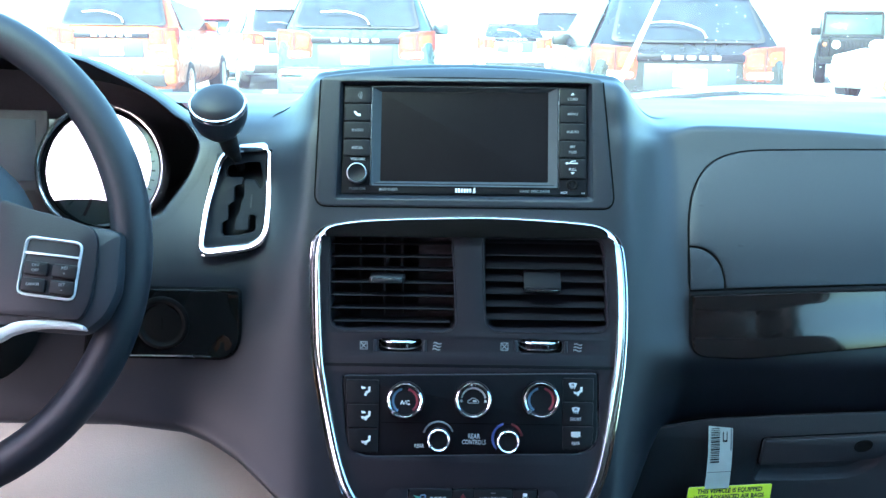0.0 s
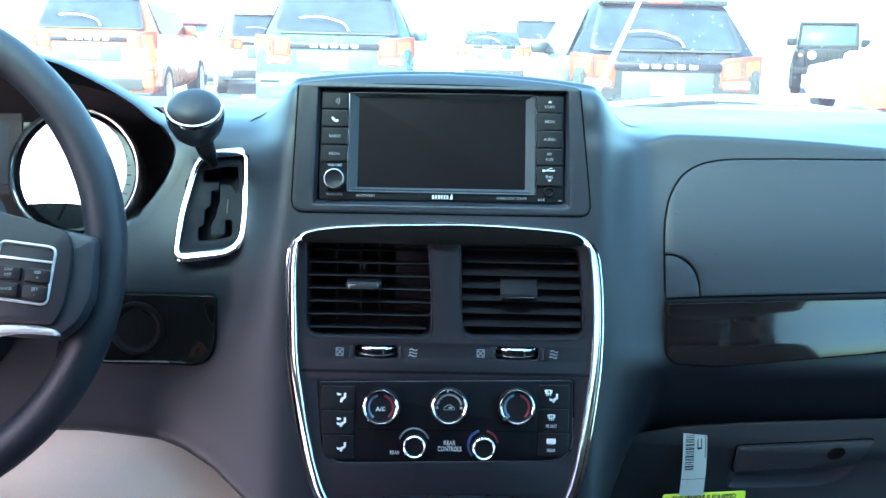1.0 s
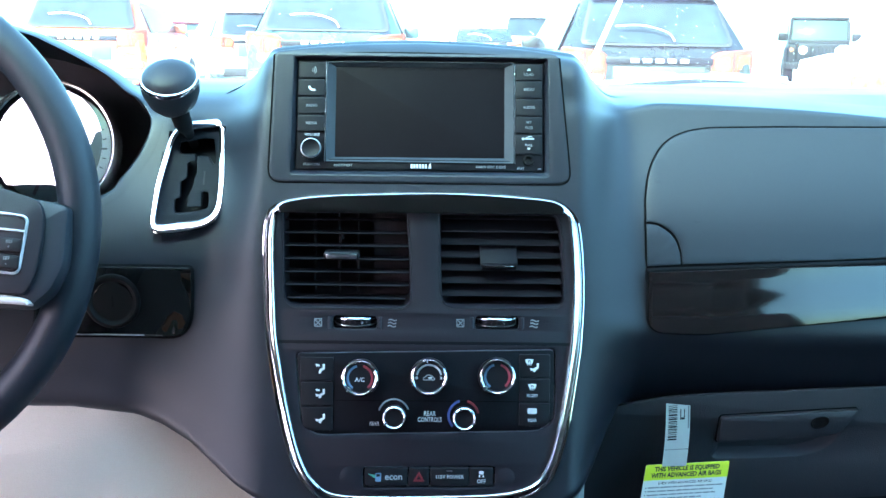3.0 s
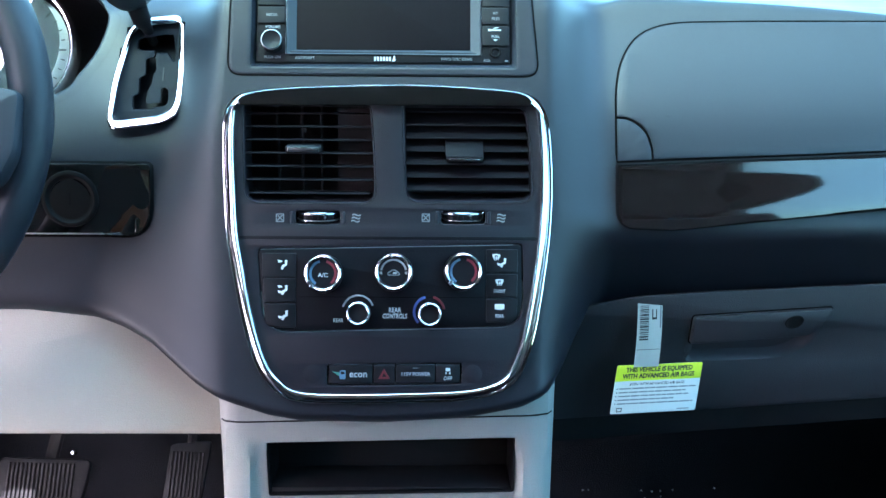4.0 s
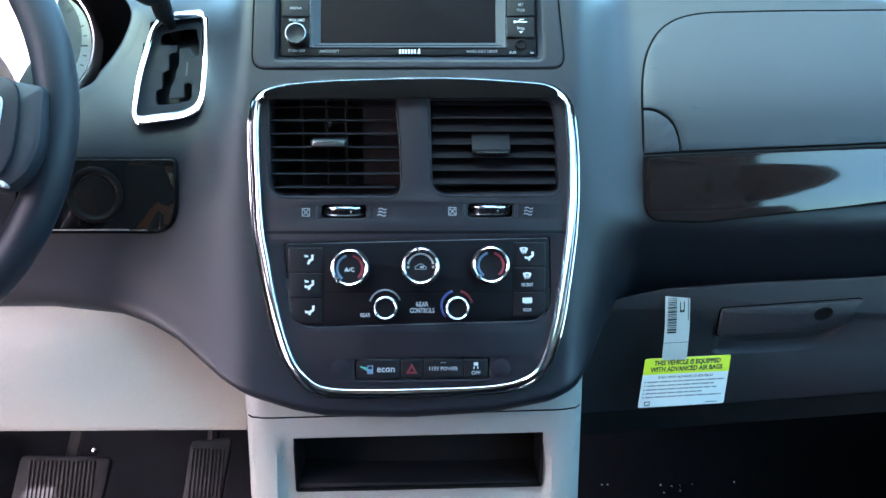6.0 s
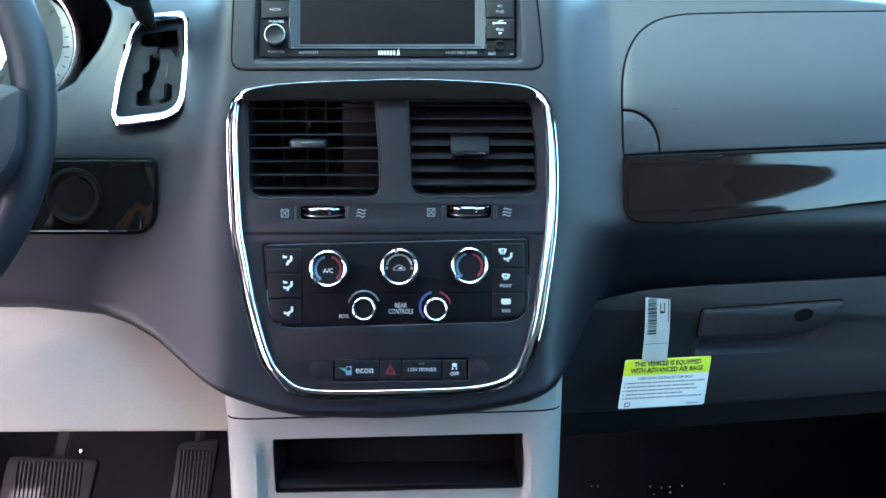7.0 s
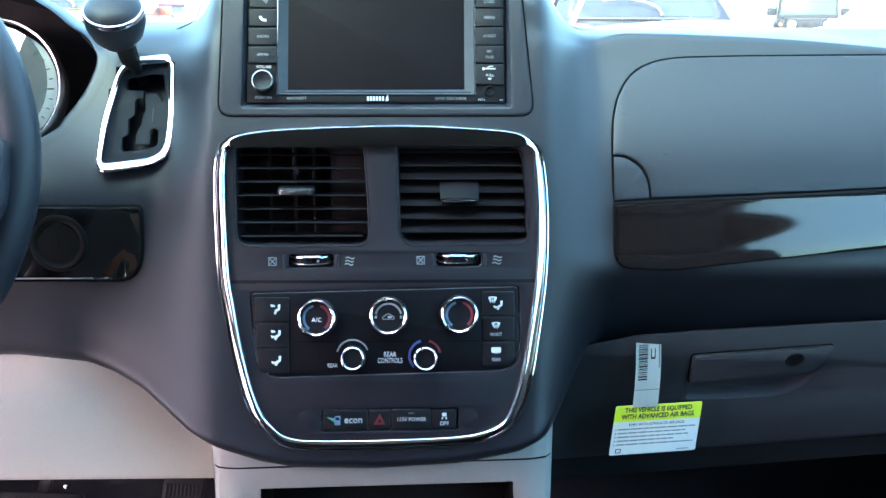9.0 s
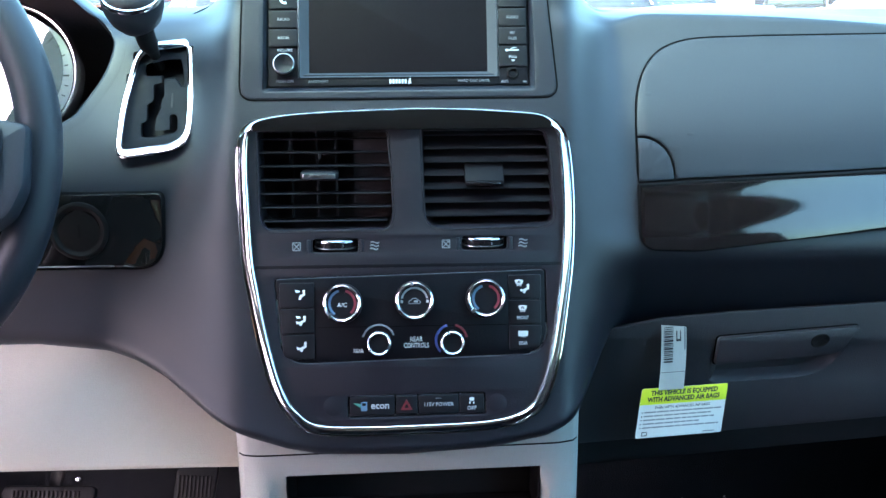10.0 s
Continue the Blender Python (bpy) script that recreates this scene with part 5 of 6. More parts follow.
def con_round(x, z):
    """The console's face with its rounded corners and the shallow flutes beside the cubby."""
    d = min(x - con_edge(z, -1), con_edge(z, 1) - x)
    y = con_y(x, z)
    table = ((-0.001, 0.034), (0.0, 0.030), (0.002, 0.012), (0.007, 0.004), (0.018, 0.0005), (0.026, 0.0))
    if d < 0.026:
        for (a, p), (b, q) in zip(table, table[1:]):
            if d <= b:
                return y + p + (q - p) * max(0.0, d - a) / (b - a)
    return y + 0.006 * smooth(0.902, 0.868, z) * smooth(0.026, 0.034, d)


CUB = ccw(rpoly([(-0.0962, 0.8905), (-0.0943, 0.8444), (0.1102, 0.8479), (0.1111, 0.8951)], 0.0015, 3))
FR = ccw(rpoly([(-0.1378, 0.9440), (-0.1345, 0.80), (-0.1290, 0.62), (0.1370, 0.62), (0.1420, 0.80), (0.1452, 0.9500)], 0.001, 3))
plate("front", FR, con_round, M_BEIGE_DIM, console, -0.006, 0.006, 0.0010, holes=[CUB], step=0.004)
for sd, nm in ((-1, "side_left"), (1, "side_right")):
    part(nm, grid_bm([[(con_edge(z, sd) - sd * e, con_y(0, z) + y, z) for y, e in ((0.34, 0.0), (0.030, 0.0), (0.020, 0.0004), (0.012, 0.002))] for z in (0.946, 0.86, 0.76, 0.62, 0.44)]), M_BEIGE_DIM, console)
plate("lower_front", rrect(-0.129, 0.44, 0.137, 0.62, 0.001), con_y, M_BEIGE_DIM, console, -0.02, 0.016, 0.003)
part("cubby_frame", warp(ring_bm(grow(CUB, 0.0010), ccw(inset(CUB, lambda a, b: 0.0018)), [(0, -0.0060), (0.1, -0.0040), (0.4, -0.0032), (0.8, -0.0038), (1.0, -0.006), (1.0, -0.052)]), con_y), M_SOCKET, console)
plate("cubby_back", grow(CUB, 0.0), con_y, M_BLACK, console, -0.054, 0.002)
plate("cubby_tray", rrect(-0.093, 0.8440, 0.109, 0.8500, 0.001), con_y, M_BLACK, console, -0.050, 0.043, 0.001)
plate("seam", ccw([Vector(q) for q in ((-0.1380, 0.9077), (0.1458, 0.9147), (0.1458, 0.9159), (-0.1380, 0.9089))]), con_round, M_SEAM, console, -0.0004, 0.0009, 0.0002, step=0.004)

# ---- pedals ----
brake = thing("brake_pedal", (-0.445, 0.35, 0.62), "ribbed black rubber brake pedal on a metal arm", "pedal")
PM = pose(-0.440, 0.340, 0.656, 62, 0, -4)
b = plate_bm(ccw(rpoly([(-0.062, -0.034), (0.052, -0.034), (0.062, 0.034), (-0.055, 0.034)], 0.010, 5)), (), 0, 0.012, 0.003)
b.transform(PM)
pad = part("pedal_pad", b, M_RUBBER, brake)
for k in range(16):
    x = -0.042 + 0.0054 * k
    b = box_bm(x, -0.028, 0.011, x + 0.0030, 0.028, 0.0145, 0.0008, 1)
    b.transform(PM)
    part("rib", b, M_RUBBER, pad)
part("pedal_arm", sweep_bm(spline([(-0.44, 0.365, 0.67), (-0.42, 0.42, 0.78), (-0.40, 0.48, 0.92), (-0.40, 0.605, 0.95)], 5), 0.010, 10, squash=0.5), M_BLACK, brake)
part("pivot_bolt", lathe_bm([(0.0, 0.008), (0.003, 0.007), (0.004, 0.003), (0.004, 0.0)], tilted(-0.401, 0.352, 0.697, 20), 12), M_SATIN, brake)
gas = thing("accelerator_pedal", (-0.27, 0.38, 0.60), "tall narrow ribbed accelerator pedal", "pedal")
AM = pose(-0.268, 0.365, 0.640, 62, 0, -6)
b = plate_bm(ccw(rpoly([(-0.030, -0.085), (0.018, -0.085), (0.030, 0.062), (-0.024, 0.055)], 0.008, 5)), (), 0, 0.010, 0.003)
b.transform(AM)
gp = part("pedal_pad", b, M_RUBBER, gas)
for k in range(9):
    x = -0.020 + 0.0050 * k
    b = box_bm(x, -0.075, 0.009, x + 0.0026, 0.046, 0.012, 0.0006, 1)
    b.transform(AM)
    part("rib", b, M_RUBBER, gp)
part("pedal_arm", sweep_bm([(-0.262, 0.39, 0.69), (-0.255, 0.45, 0.80), (-0.25, 0.61, 0.90)], 0.008, 8), M_BLACK, gas)

# ---- van shell ----


def structure(name, bm, material, label="", angle=35):
    return tagged(part(name, bm, material, None, label, angle), kind="structure")


structure("floor", box_bm(-0.88, -3.5, 0.40, 0.88, 0.62, 0.44), M_CARPET, "black carpeted van floor")
structure("firewall", box_bm(-0.88, 0.60, 0.44, 0.88, 0.64, 1.235), M_CARPET, "black insulated bulkhead ahead of the footwells")
for sx, nm in ((-1, "kick_panel_left"), (1, "kick_panel_right")):
    structure(nm, box_bm(min(sx * 0.842, sx * 0.80), -0.02, 0.44, max(sx * 0.842, sx * 0.80), 0.60, 0.86, 0.004), M_CARPET, "black carpeted kick panel beside the footwell")
structure("ceiling", box_bm(-0.80, -3.5, 1.725, 0.80, -0.41, 1.79, 0.02), M_CLOTH, "light fabric headliner")
for sx, nm in ((-1, "wall_left"), (1, "wall_right")):
    # unseen openings, sized differently per side to steer the light into the cabin
    front = rpoly([(-1.90, 1.02), (0.40, 1.05), (-0.26, 1.61), (-1.86, 1.61)], 0.04)
    if sx < 0:
        front = rpoly([(-0.28, 1.10), (-0.37, 1.56), (-0.90, 1.56), (-0.90, 1.10)], 0.03)
    y2 = -1.02 if sx < 0 else -2.02
    low_opening = rpoly([(-0.78, 0.50), (0.12, 0.50), (0.12, 0.90), (-0.78, 0.94)], 0.05)      # unseen opening low in the driver's door, added to light the knee panel
    holes = [front, rpoly([(-2.75, 1.08), (y2, 1.08), (y2 + 0.02, 1.58), (-2.70, 1.58)], 0.04)]
    b = plate_bm(ccw([Vector(q) for q in ((-3.5, 0.40), (0.64, 0.40), (0.64, 1.22), (0.46, 1.22), (-0.42, 1.76), (-3.5, 1.78))]), [ccw(h) for h in holes + ([low_opening] if sx < 0 else [])], 0, 0.05, 0.004)
    for v in b.verts:
        u, w, n = v.co
        lean = 0.10 * smooth(1.1, 1.78, w)
        v.co = (sx * (0.90 - n - lean), u, w)
    structure(nm, b, M_TRIM, "grey trimmed side of the van with window openings")
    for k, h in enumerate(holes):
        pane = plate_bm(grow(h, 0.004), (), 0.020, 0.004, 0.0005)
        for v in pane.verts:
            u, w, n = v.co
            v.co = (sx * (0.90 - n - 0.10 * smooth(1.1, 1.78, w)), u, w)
        # driver's pane greyer, passenger's greener, to tint the light on each half
        structure("window_%d" % (2 + k + (2 if sx > 0 else 0)), pane, (G_DRIVER if sx < 0 else G_SIDE) if k == 0 else G_DARK, "tinted side window pane")
b = plate_bm(ccw([Vector(q) for q in ((-0.90, 0.40), (0.90, 0.40), (0.90, 1.15), (0.80, 1.80), (-0.80, 1.80), (-0.90, 1.15))]), [rpoly([(-0.62, 1.16), (0.62, 1.16), (0.56, 1.62), (-0.56, 1.62)], 0.05)], 0, 0.05, 0.004)
for v in b.verts:
    u, w, n = v.co
    v.co = (u, -3.5 - n, w)
structure("wall_rear", b, M_TRIM, "grey trimmed tailgate with a window opening")
structure("window_6", box_bm(-0.63, -3.53, 1.15, 0.63, -3.524, 1.63), G_DARK, "dark tinted rear window pane")
rows = []
for k in range(9):
    t = k / 8
    y, z = 0.50 - 0.94 * t, 1.232 + 0.498 * t
    rows.append([(s * (0.84 - 0.06 * t), y + 0.10 * (1 - (s * s)) * 1.0 - 0.03, z + 0.012 * (1 - s * s)) for s in (-1, -0.75, -0.5, -0.25, 0, 0.25, 0.5, 0.75, 1)])
ws = grid_bm(rows)
structure("window_1", ws, G_WIND, "clear tinted windscreen")
structure("cowl", grid_bm([[(x, y + 0.10 * (1 - (x / 0.86) ** 2), z) for x in (-0.86, -0.6, -0.3, 0, 0.3, 0.6, 0.86)] for y, z in ((0.46, 1.225), (0.50, 1.222), (0.60, 1.205), (0.72, 1.185), (0.80, 1.12))]), M_BLACK, "black plastic cowl below the windscreen")


rng = random.Random(11)
specks = bmesh.new()
for k in range(150):
    sx, t = (rng.uniform(0.22, 0.62), rng.uniform(0.03, 0.26)) if k < 100 else (rng.uniform(-0.6, 0.9), rng.uniform(0.02, 0.4))
    c = Vector((sx * (0.84 - 0.06 * t), 0.475 - 0.94 * t + 0.10 * (1 - sx * sx), 1.237 + 0.498 * t + 0.012 * (1 - sx * sx)))
    r = rng.uniform(0.0002, 0.0006)
    ring = [specks.verts.new(c + Vector((r * math.cos(a), -0.55 * r * math.sin(a), 0.84 * r * math.sin(a) * rng.uniform(0.8, 1.6)))) for a in (0, 1.05, 2.1, 3.14, 4.19, 5.24)]
    tip = specks.verts.new(c + Vector((0, 0.0003, 0.0004)))
    for a, b in zip(ring, ring[1:] + ring[:1]):
        specks.faces.new((a, b, tip))
dirt = thing("windscreen_specks", (0.3, 0.5, 1.25), "pale dried dirt and insect specks on the windscreen", "dirt specks", kind="stuff")
part("specks", specks, M_WHITE, dirt)


def wiper(pts, arm):
    w = thing("windscreen_wiper", pts[0], "grey windscreen wiper resting at the base of the glass", "wiper", "windscreen wipers")
    part("blade", sweep_bm(spline(pts, 6), 0.0058, 8, squash=1.3), M_SATIN, w)
    part("arm", sweep_bm(spline(arm, 6), 0.0055, 8, squash=0.7), M_SATIN, w)


wiper([(0.205, 0.62, 1.2360), (0.30, 0.63, 1.2475), (0.42, 0.63, 1.2560), (0.52, 0.61, 1.2530)], [(0.40, 0.622, 1.254), (0.52, 0.625, 1.250), (0.66, 0.63, 1.232)])
wiper([(0.315, 0.60, 1.2340), (0.37, 0.60, 1.2410), (0.46, 0.60, 1.2430), (0.62, 0.58, 1.2400)], [(0.44, 0.60, 1.240), (0.52, 0.61, 1.234), (0.75, 0.62, 1.22)])
mast = thing("antenna_mast", (0.375, 1.60, 1.10), "thin pale radio aerial leaning outwards", "aerial")
part("mast", sweep_bm([(0.345, 1.60, 1.12), (0.379, 1.60, 1.199), (0.480, 1.60, 1.44)], [0.008, 0.007, 0.005], 8), M_CARD, mast)
part("mast_base", lathe_bm([(0.03, 0.0), (0.026, 0.02), (0.012, 0.05), (0.0, 0.055)], pose(0.34, 1.60, 1.075), 20), M_BLACK, mast)
structure("hood_panel", grid_bm([[(x, y, z - 0.06 * (x / 0.85) ** 2) for x in (-0.85, -0.5, 0, 0.5, 0.85)] for y, z in ((0.82, 1.13), (1.2, 1.115), (1.7, 1.06), (2.0, 0.98), (2.1, 0.80))]), mat("silver_paint", (0.45, 0.46, 0.48), 0.25, metal=0.6, coat=0.8), "painted bonnet of the van")

# pale dots added for the small glints low in the passenger footwell
glints = thing("toe_board_glints", (0.4, 0.598, 0.50), "tiny pale bits standing in for glints along the toe-board carpet", "fasteners", kind="stuff")
part("fasteners", join(*[lathe_bm([(0.0, 0.002), (0.0009, 0.0016), (0.0014, 0.0006), (0.0014, 0.0)], tilted(x, 0.5985, z, 30), 10) for x, z in ((0.285, 0.522), (0.294, 0.522), (0.376, 0.521), (0.393, 0.519), (0.406, 0.52), (0.425, 0.522), (0.407, 0.511), (0.382, 0.508), (0.49, 0.525))]), M_CARD, glints)

# ---- front seats, behind and beside the viewpoint ----
def front_seat(x):
    """A cloth bucket seat on its base, facing the dashboard."""
    seat = thing("front_seat", (x, -0.65, 0.44), "dark charcoal cloth bucket seat with a headrest", "seat", "front seats")
    b = box_bm(x - 0.25, -0.88, 0.62, x + 0.25, -0.36, 0.78, 0.06, 4)
    for v in b.verts:
        v.co.z += 0.10 * (v.co.y + 0.88) - 0.025 * (1 - ((v.co.x - x) / 0.25) ** 2)
    part("cushion", b, M_SEAT, seat)
    tilt = Matrix.Translation((x, -0.84, 0.70)) @ Matrix.Rotation(radians(14), 4, 'X')
    b = box_bm(-0.24, -0.13, 0.0, 0.24, 0.02, 0.62, 0.055, 4)
    for v in b.verts:
        v.co.x *= 1 - 0.22 * smooth(0.3, 0.62, v.co.z)
        v.co.y += 0.05 * (v.co.x / 0.24) ** 2
    b.transform(tilt)
    part("backrest", b, M_SEAT, seat)
    b = box_bm(-0.12, -0.10, 0.66, 0.12, 0.02, 0.84, 0.045, 4)
    b.transform(tilt)
    part("headrest", b, M_SEAT, seat)
    for sx in (-0.06, 0.06):
        b = sweep_bm([(sx, -0.04, 0.58), (sx, -0.04, 0.70)], 0.006, 8)
        b.transform(tilt)
        part("post", b, M_CHROME, seat)
    part("base", box_bm(x - 0.20, -0.84, 0.44, x + 0.20, -0.42, 0.66, 0.02, 2), M_BLACK, seat)


front_seat(-0.43)
front_seat(0.43)

# ---- parking lot ----
structure("ground", grid_bm([[(x, y, 0.08) for x in (-600, -40, -10, 0, 10, 40, 600)] for y in (-600, -20, 0, 10, 40, 900)]), M_ASPHALT, "grey asphalt parking lot")


def ring_section(hw, z0, z1, top, belt):
    zb = min(z1 - 0.02, belt)
    pts = [(hw * 0.88, z0), (hw * 0.98, z0 + 0.10), (hw, z0 + 0.35 * (zb - z0)), (hw * 0.99, z0 + 0.75 * (zb - z0)), (hw * 0.96, zb)]
    if z1 > belt + 0.03:
        pts += [(top + 0.02, z1 - 0.10), (top - 0.03, z1 - 0.03), (top - 0.14, z1)]
    else:
        pts += [(hw * 0.93, zb + 0.006), (hw * 0.88, z1 - 0.004), (hw * 0.75, z1)]
    return [(x, z) for x, z in pts] + [(-x, z) for x, z in pts[::-1]]


def paint(name, color, metal=0.3):
    return mat(name, color, 0.32, metal=metal, spread=0.06, grain=400, coat=0.3, wear=0.3, spec=0.35)


def car(m, material, w, h, stations, belt, label, category, rear=True, glass_top=0.58, plate_z=0.84):
    """A parked car, its rear at y = 0, nose along +y."""
    c = thing("parked_car", (0, 0, 0), label, category, "parked cars")
    hw = w / 2
    secs = [[(x, y, z) for x, z in ring_section(hw * a, z0, z1, hw * tp, belt)] for y, a, z0, z1, tp in stations]
    bm = bmesh.new()
    vs = [[bm.verts.new(q) for q in s] for s in secs]
    n = len(vs[0])
    for a, b in zip(vs, vs[1:]):
        for k in range(n):
            bm.faces.new((a[k], a[(k + 1) % n], b[(k + 1) % n], b[k]))
    bm.faces.new(vs[0][::-1])
    bm.faces.new(vs[-1])
    part("body", bm, material, c, angle=28)
    y1, z1, y2, z2 = stations[2][0], stations[2][3], stations[3][0], stations[3][3]
    # rear window on the sloping tailgate: black border, then the pane
    def tailgate(q_, t_, n_):
        y, z = y1 + (y2 - y1) * t_, z1 + (z2 - z1) * t_
        half = hw * (0.80 * (1 - t_) + glass_top / 0.92 * t_ * 1.04)
        return (half * q_, y - 0.012 + 0.03 * abs(q_) ** 3 - n_, z + 0.012 + 0.4 * n_)
    for nm, grow_, n_, mt in (("window_border", 0.0, 0.0, M_BLACK), ("rear_window", 0.05, 0.006, G_CAR)):
        b_ = plate_bm(rrect(-1 + grow_, 0.02 + grow_, 1 - grow_, 0.95 - grow_ * 0.6, 0.12, 5), (), 0, 0.01, 0.001, step=0.12)
        for v in b_.verts:
            v.co = tailgate(v.co.x, v.co.y, n_ + v.co.z)
        part(nm, b_, mt, c, "tinted rear window" if nm == "rear_window" else "")
    for sx in (-1, 1):
        ys = [s[0] for s in stations if s[3] > belt + 0.2]
        ya, yb = min(ys), max(ys)
        zt = max(s[3] for s in stations) - 0.13
        tp = [s[4] for s in stations if s[3] > belt + 0.2][0] * hw + 0.02
        rows = [[(sx * (hw * 0.965 + 0.006), y, belt + 0.04), (sx * (tp + 0.020), y + (0.12 if y < ya + 0.3 else -0.10 if y > yb - 0.3 else 0), zt)] for y in (ya + 0.05, ya + 0.9, ya + 1.0, yb + 0.15)]
        sw = grid_bm(rows)
        bmesh.ops.solidify(sw, geom=sw.faces[:], thickness=0.01)
        part("side_window", sw, G_CAR, c)
        for y in (stations[0][0] + 0.80, stations[-1][0] - 0.85):
            wm = Matrix.Translation((sx * (hw - 0.10), y, 0.335)) @ Matrix.Rotation(radians(90 * sx), 4, 'Y')
            ty = part("tyre", lathe_bm([(0.22, 0.10), (0.30, 0.115), (0.335, 0.09), (0.335, -0.09), (0.30, -0.115), (0.22, -0.10)], wm, 32), M_TYRE, c)
            part("rim", lathe_bm([(0.225, 0.105), (0.20, 0.09), (0.06, 0.075), (0.0, 0.09)], wm, 20), M_RIM, ty)
        part("mirror", box_bm(sx * (hw + 0.02) - 0.10, yb + 0.05, belt + 0.02, sx * (hw + 0.02) + 0.10, yb + 0.18, belt + 0.16, 0.03), material, c)
        if rear:
            lz = belt + 0.06
            def wrap(pts, base, depth, bevel=0.012):
                """A lens of that outline, bent round the rear corner."""
                b_ = plate_bm(ccw(rpoly([(sx * hw * a, lz + c_) for a, c_ in pts], 0.03, 4)), (), base, depth, bevel, step=0.05)
                for v in b_.verts:
                    a, c_, n = v.co
                    v.co = (a, 0.02 + 0.30 * max(0.0, abs(a) / hw - 0.80) ** 1.5 * 4.0 - n, c_)
                return b_
            lamp = part("tail_lamp", wrap(((0.54, -0.30), (0.52, -0.06), (0.60, -0.01), (0.985, 0.02), (0.99, -0.16), (0.95, -0.33)), -0.03, 0.055), M_LAMP, c, "red tail lamp")
            part("lamp_segment", wrap(((0.80, -0.17), (0.79, -0.05), (0.94, -0.03), (0.95, -0.16)), 0.020, 0.012, 0.004), M_AMBER, lamp)
            part("lamp_segment", wrap(((0.58, -0.20), (0.57, -0.07), (0.72, -0.05), (0.73, -0.19)), 0.020, 0.012, 0.004), M_AMBER, lamp)
            part("reversing_lens", wrap(((0.57, -0.285), (0.57, -0.235), (0.90, -0.22), (0.90, -0.29)), 0.020, 0.010, 0.004), M_CARD, lamp, "clear reversing lens")
            part("lamp_divider", wrap(((0.752, -0.32), (0.752, 0.0), (0.768, 0.0), (0.768, -0.32)), 0.022, 0.006, 0.002), M_BLACK, lamp)
            part("reflector", box_bm(sx * hw * 0.80 - 0.13, -0.075, 0.60, sx * hw * 0.80 + 0.13, -0.02, 0.64, 0.01), M_LAMP, c)
    if rear:
        part("bumper", box_bm(-hw * 0.97, -0.075, 0.36, hw * 0.97, 0.25, 0.72, 0.06, 4), material, c)
        part("lower_valance", box_bm(-hw * 0.80, -0.082, 0.34, hw * 0.80, 0.2, 0.52, 0.03, 2), M_BLACK, c)
        part("plate_recess", box_bm(-0.43, -0.010, plate_z - 0.13, 0.43, 0.03, plate_z + 0.13, 0.02, 2), M_DISPLAY, c)
        npl = part("number_plate", box_bm(-0.155, -0.022, plate_z - 0.085, 0.155, -0.008, plate_z + 0.075, 0.008, 2), M_CARD, c, "white number plate")
        for k in range(3):
            part("print_bar", box_bm(-0.10 + 0.075 * k, -0.0245, plate_z - 0.03, -0.05 + 0.075 * k, -0.021, plate_z + 0.03), M_GREYPRINT, npl)
        hb = part("handle_trim", box_bm(-0.50, -0.022, plate_z + 0.145, 0.50, 0.03, plate_z + 0.215, 0.012, 2), M_RADIO, c)
        for k in range(5):
            part("badge_bar", box_bm(-0.27 + 0.115 * k, -0.028, plate_z + 0.160, -0.19 + 0.115 * k, -0.020, plate_z + 0.200, 0.006), M_SATIN, hb)
        part("spoiler", box_bm(-hw * 0.66, y2 - 0.12, z2 - 0.015, hw * 0.66, y2 + 0.20, z2 + 0.040, 0.018, 2), material, c)
        part("brake_light", box_bm(-0.16, y2 - 0.128, z2 - 0.002, 0.16, y2 - 0.10, z2 + 0.026, 0.006), M_LAMP, c)
        zw = z1 + 0.10
        part("rear_wiper", sweep_bm(spline([(-0.40, y1 + 0.03, zw + 0.10), (-0.15, y1 + 0.02, zw + 0.11), (0.08, y1 - 0.012, zw + 0.05), (0.15, y1 - 0.03, zw - 0.03)], 5), [0.011] * 15 + [0.018], 8, squash=0.8), M_SATIN, c)
    c.matrix_basis = m
    return c


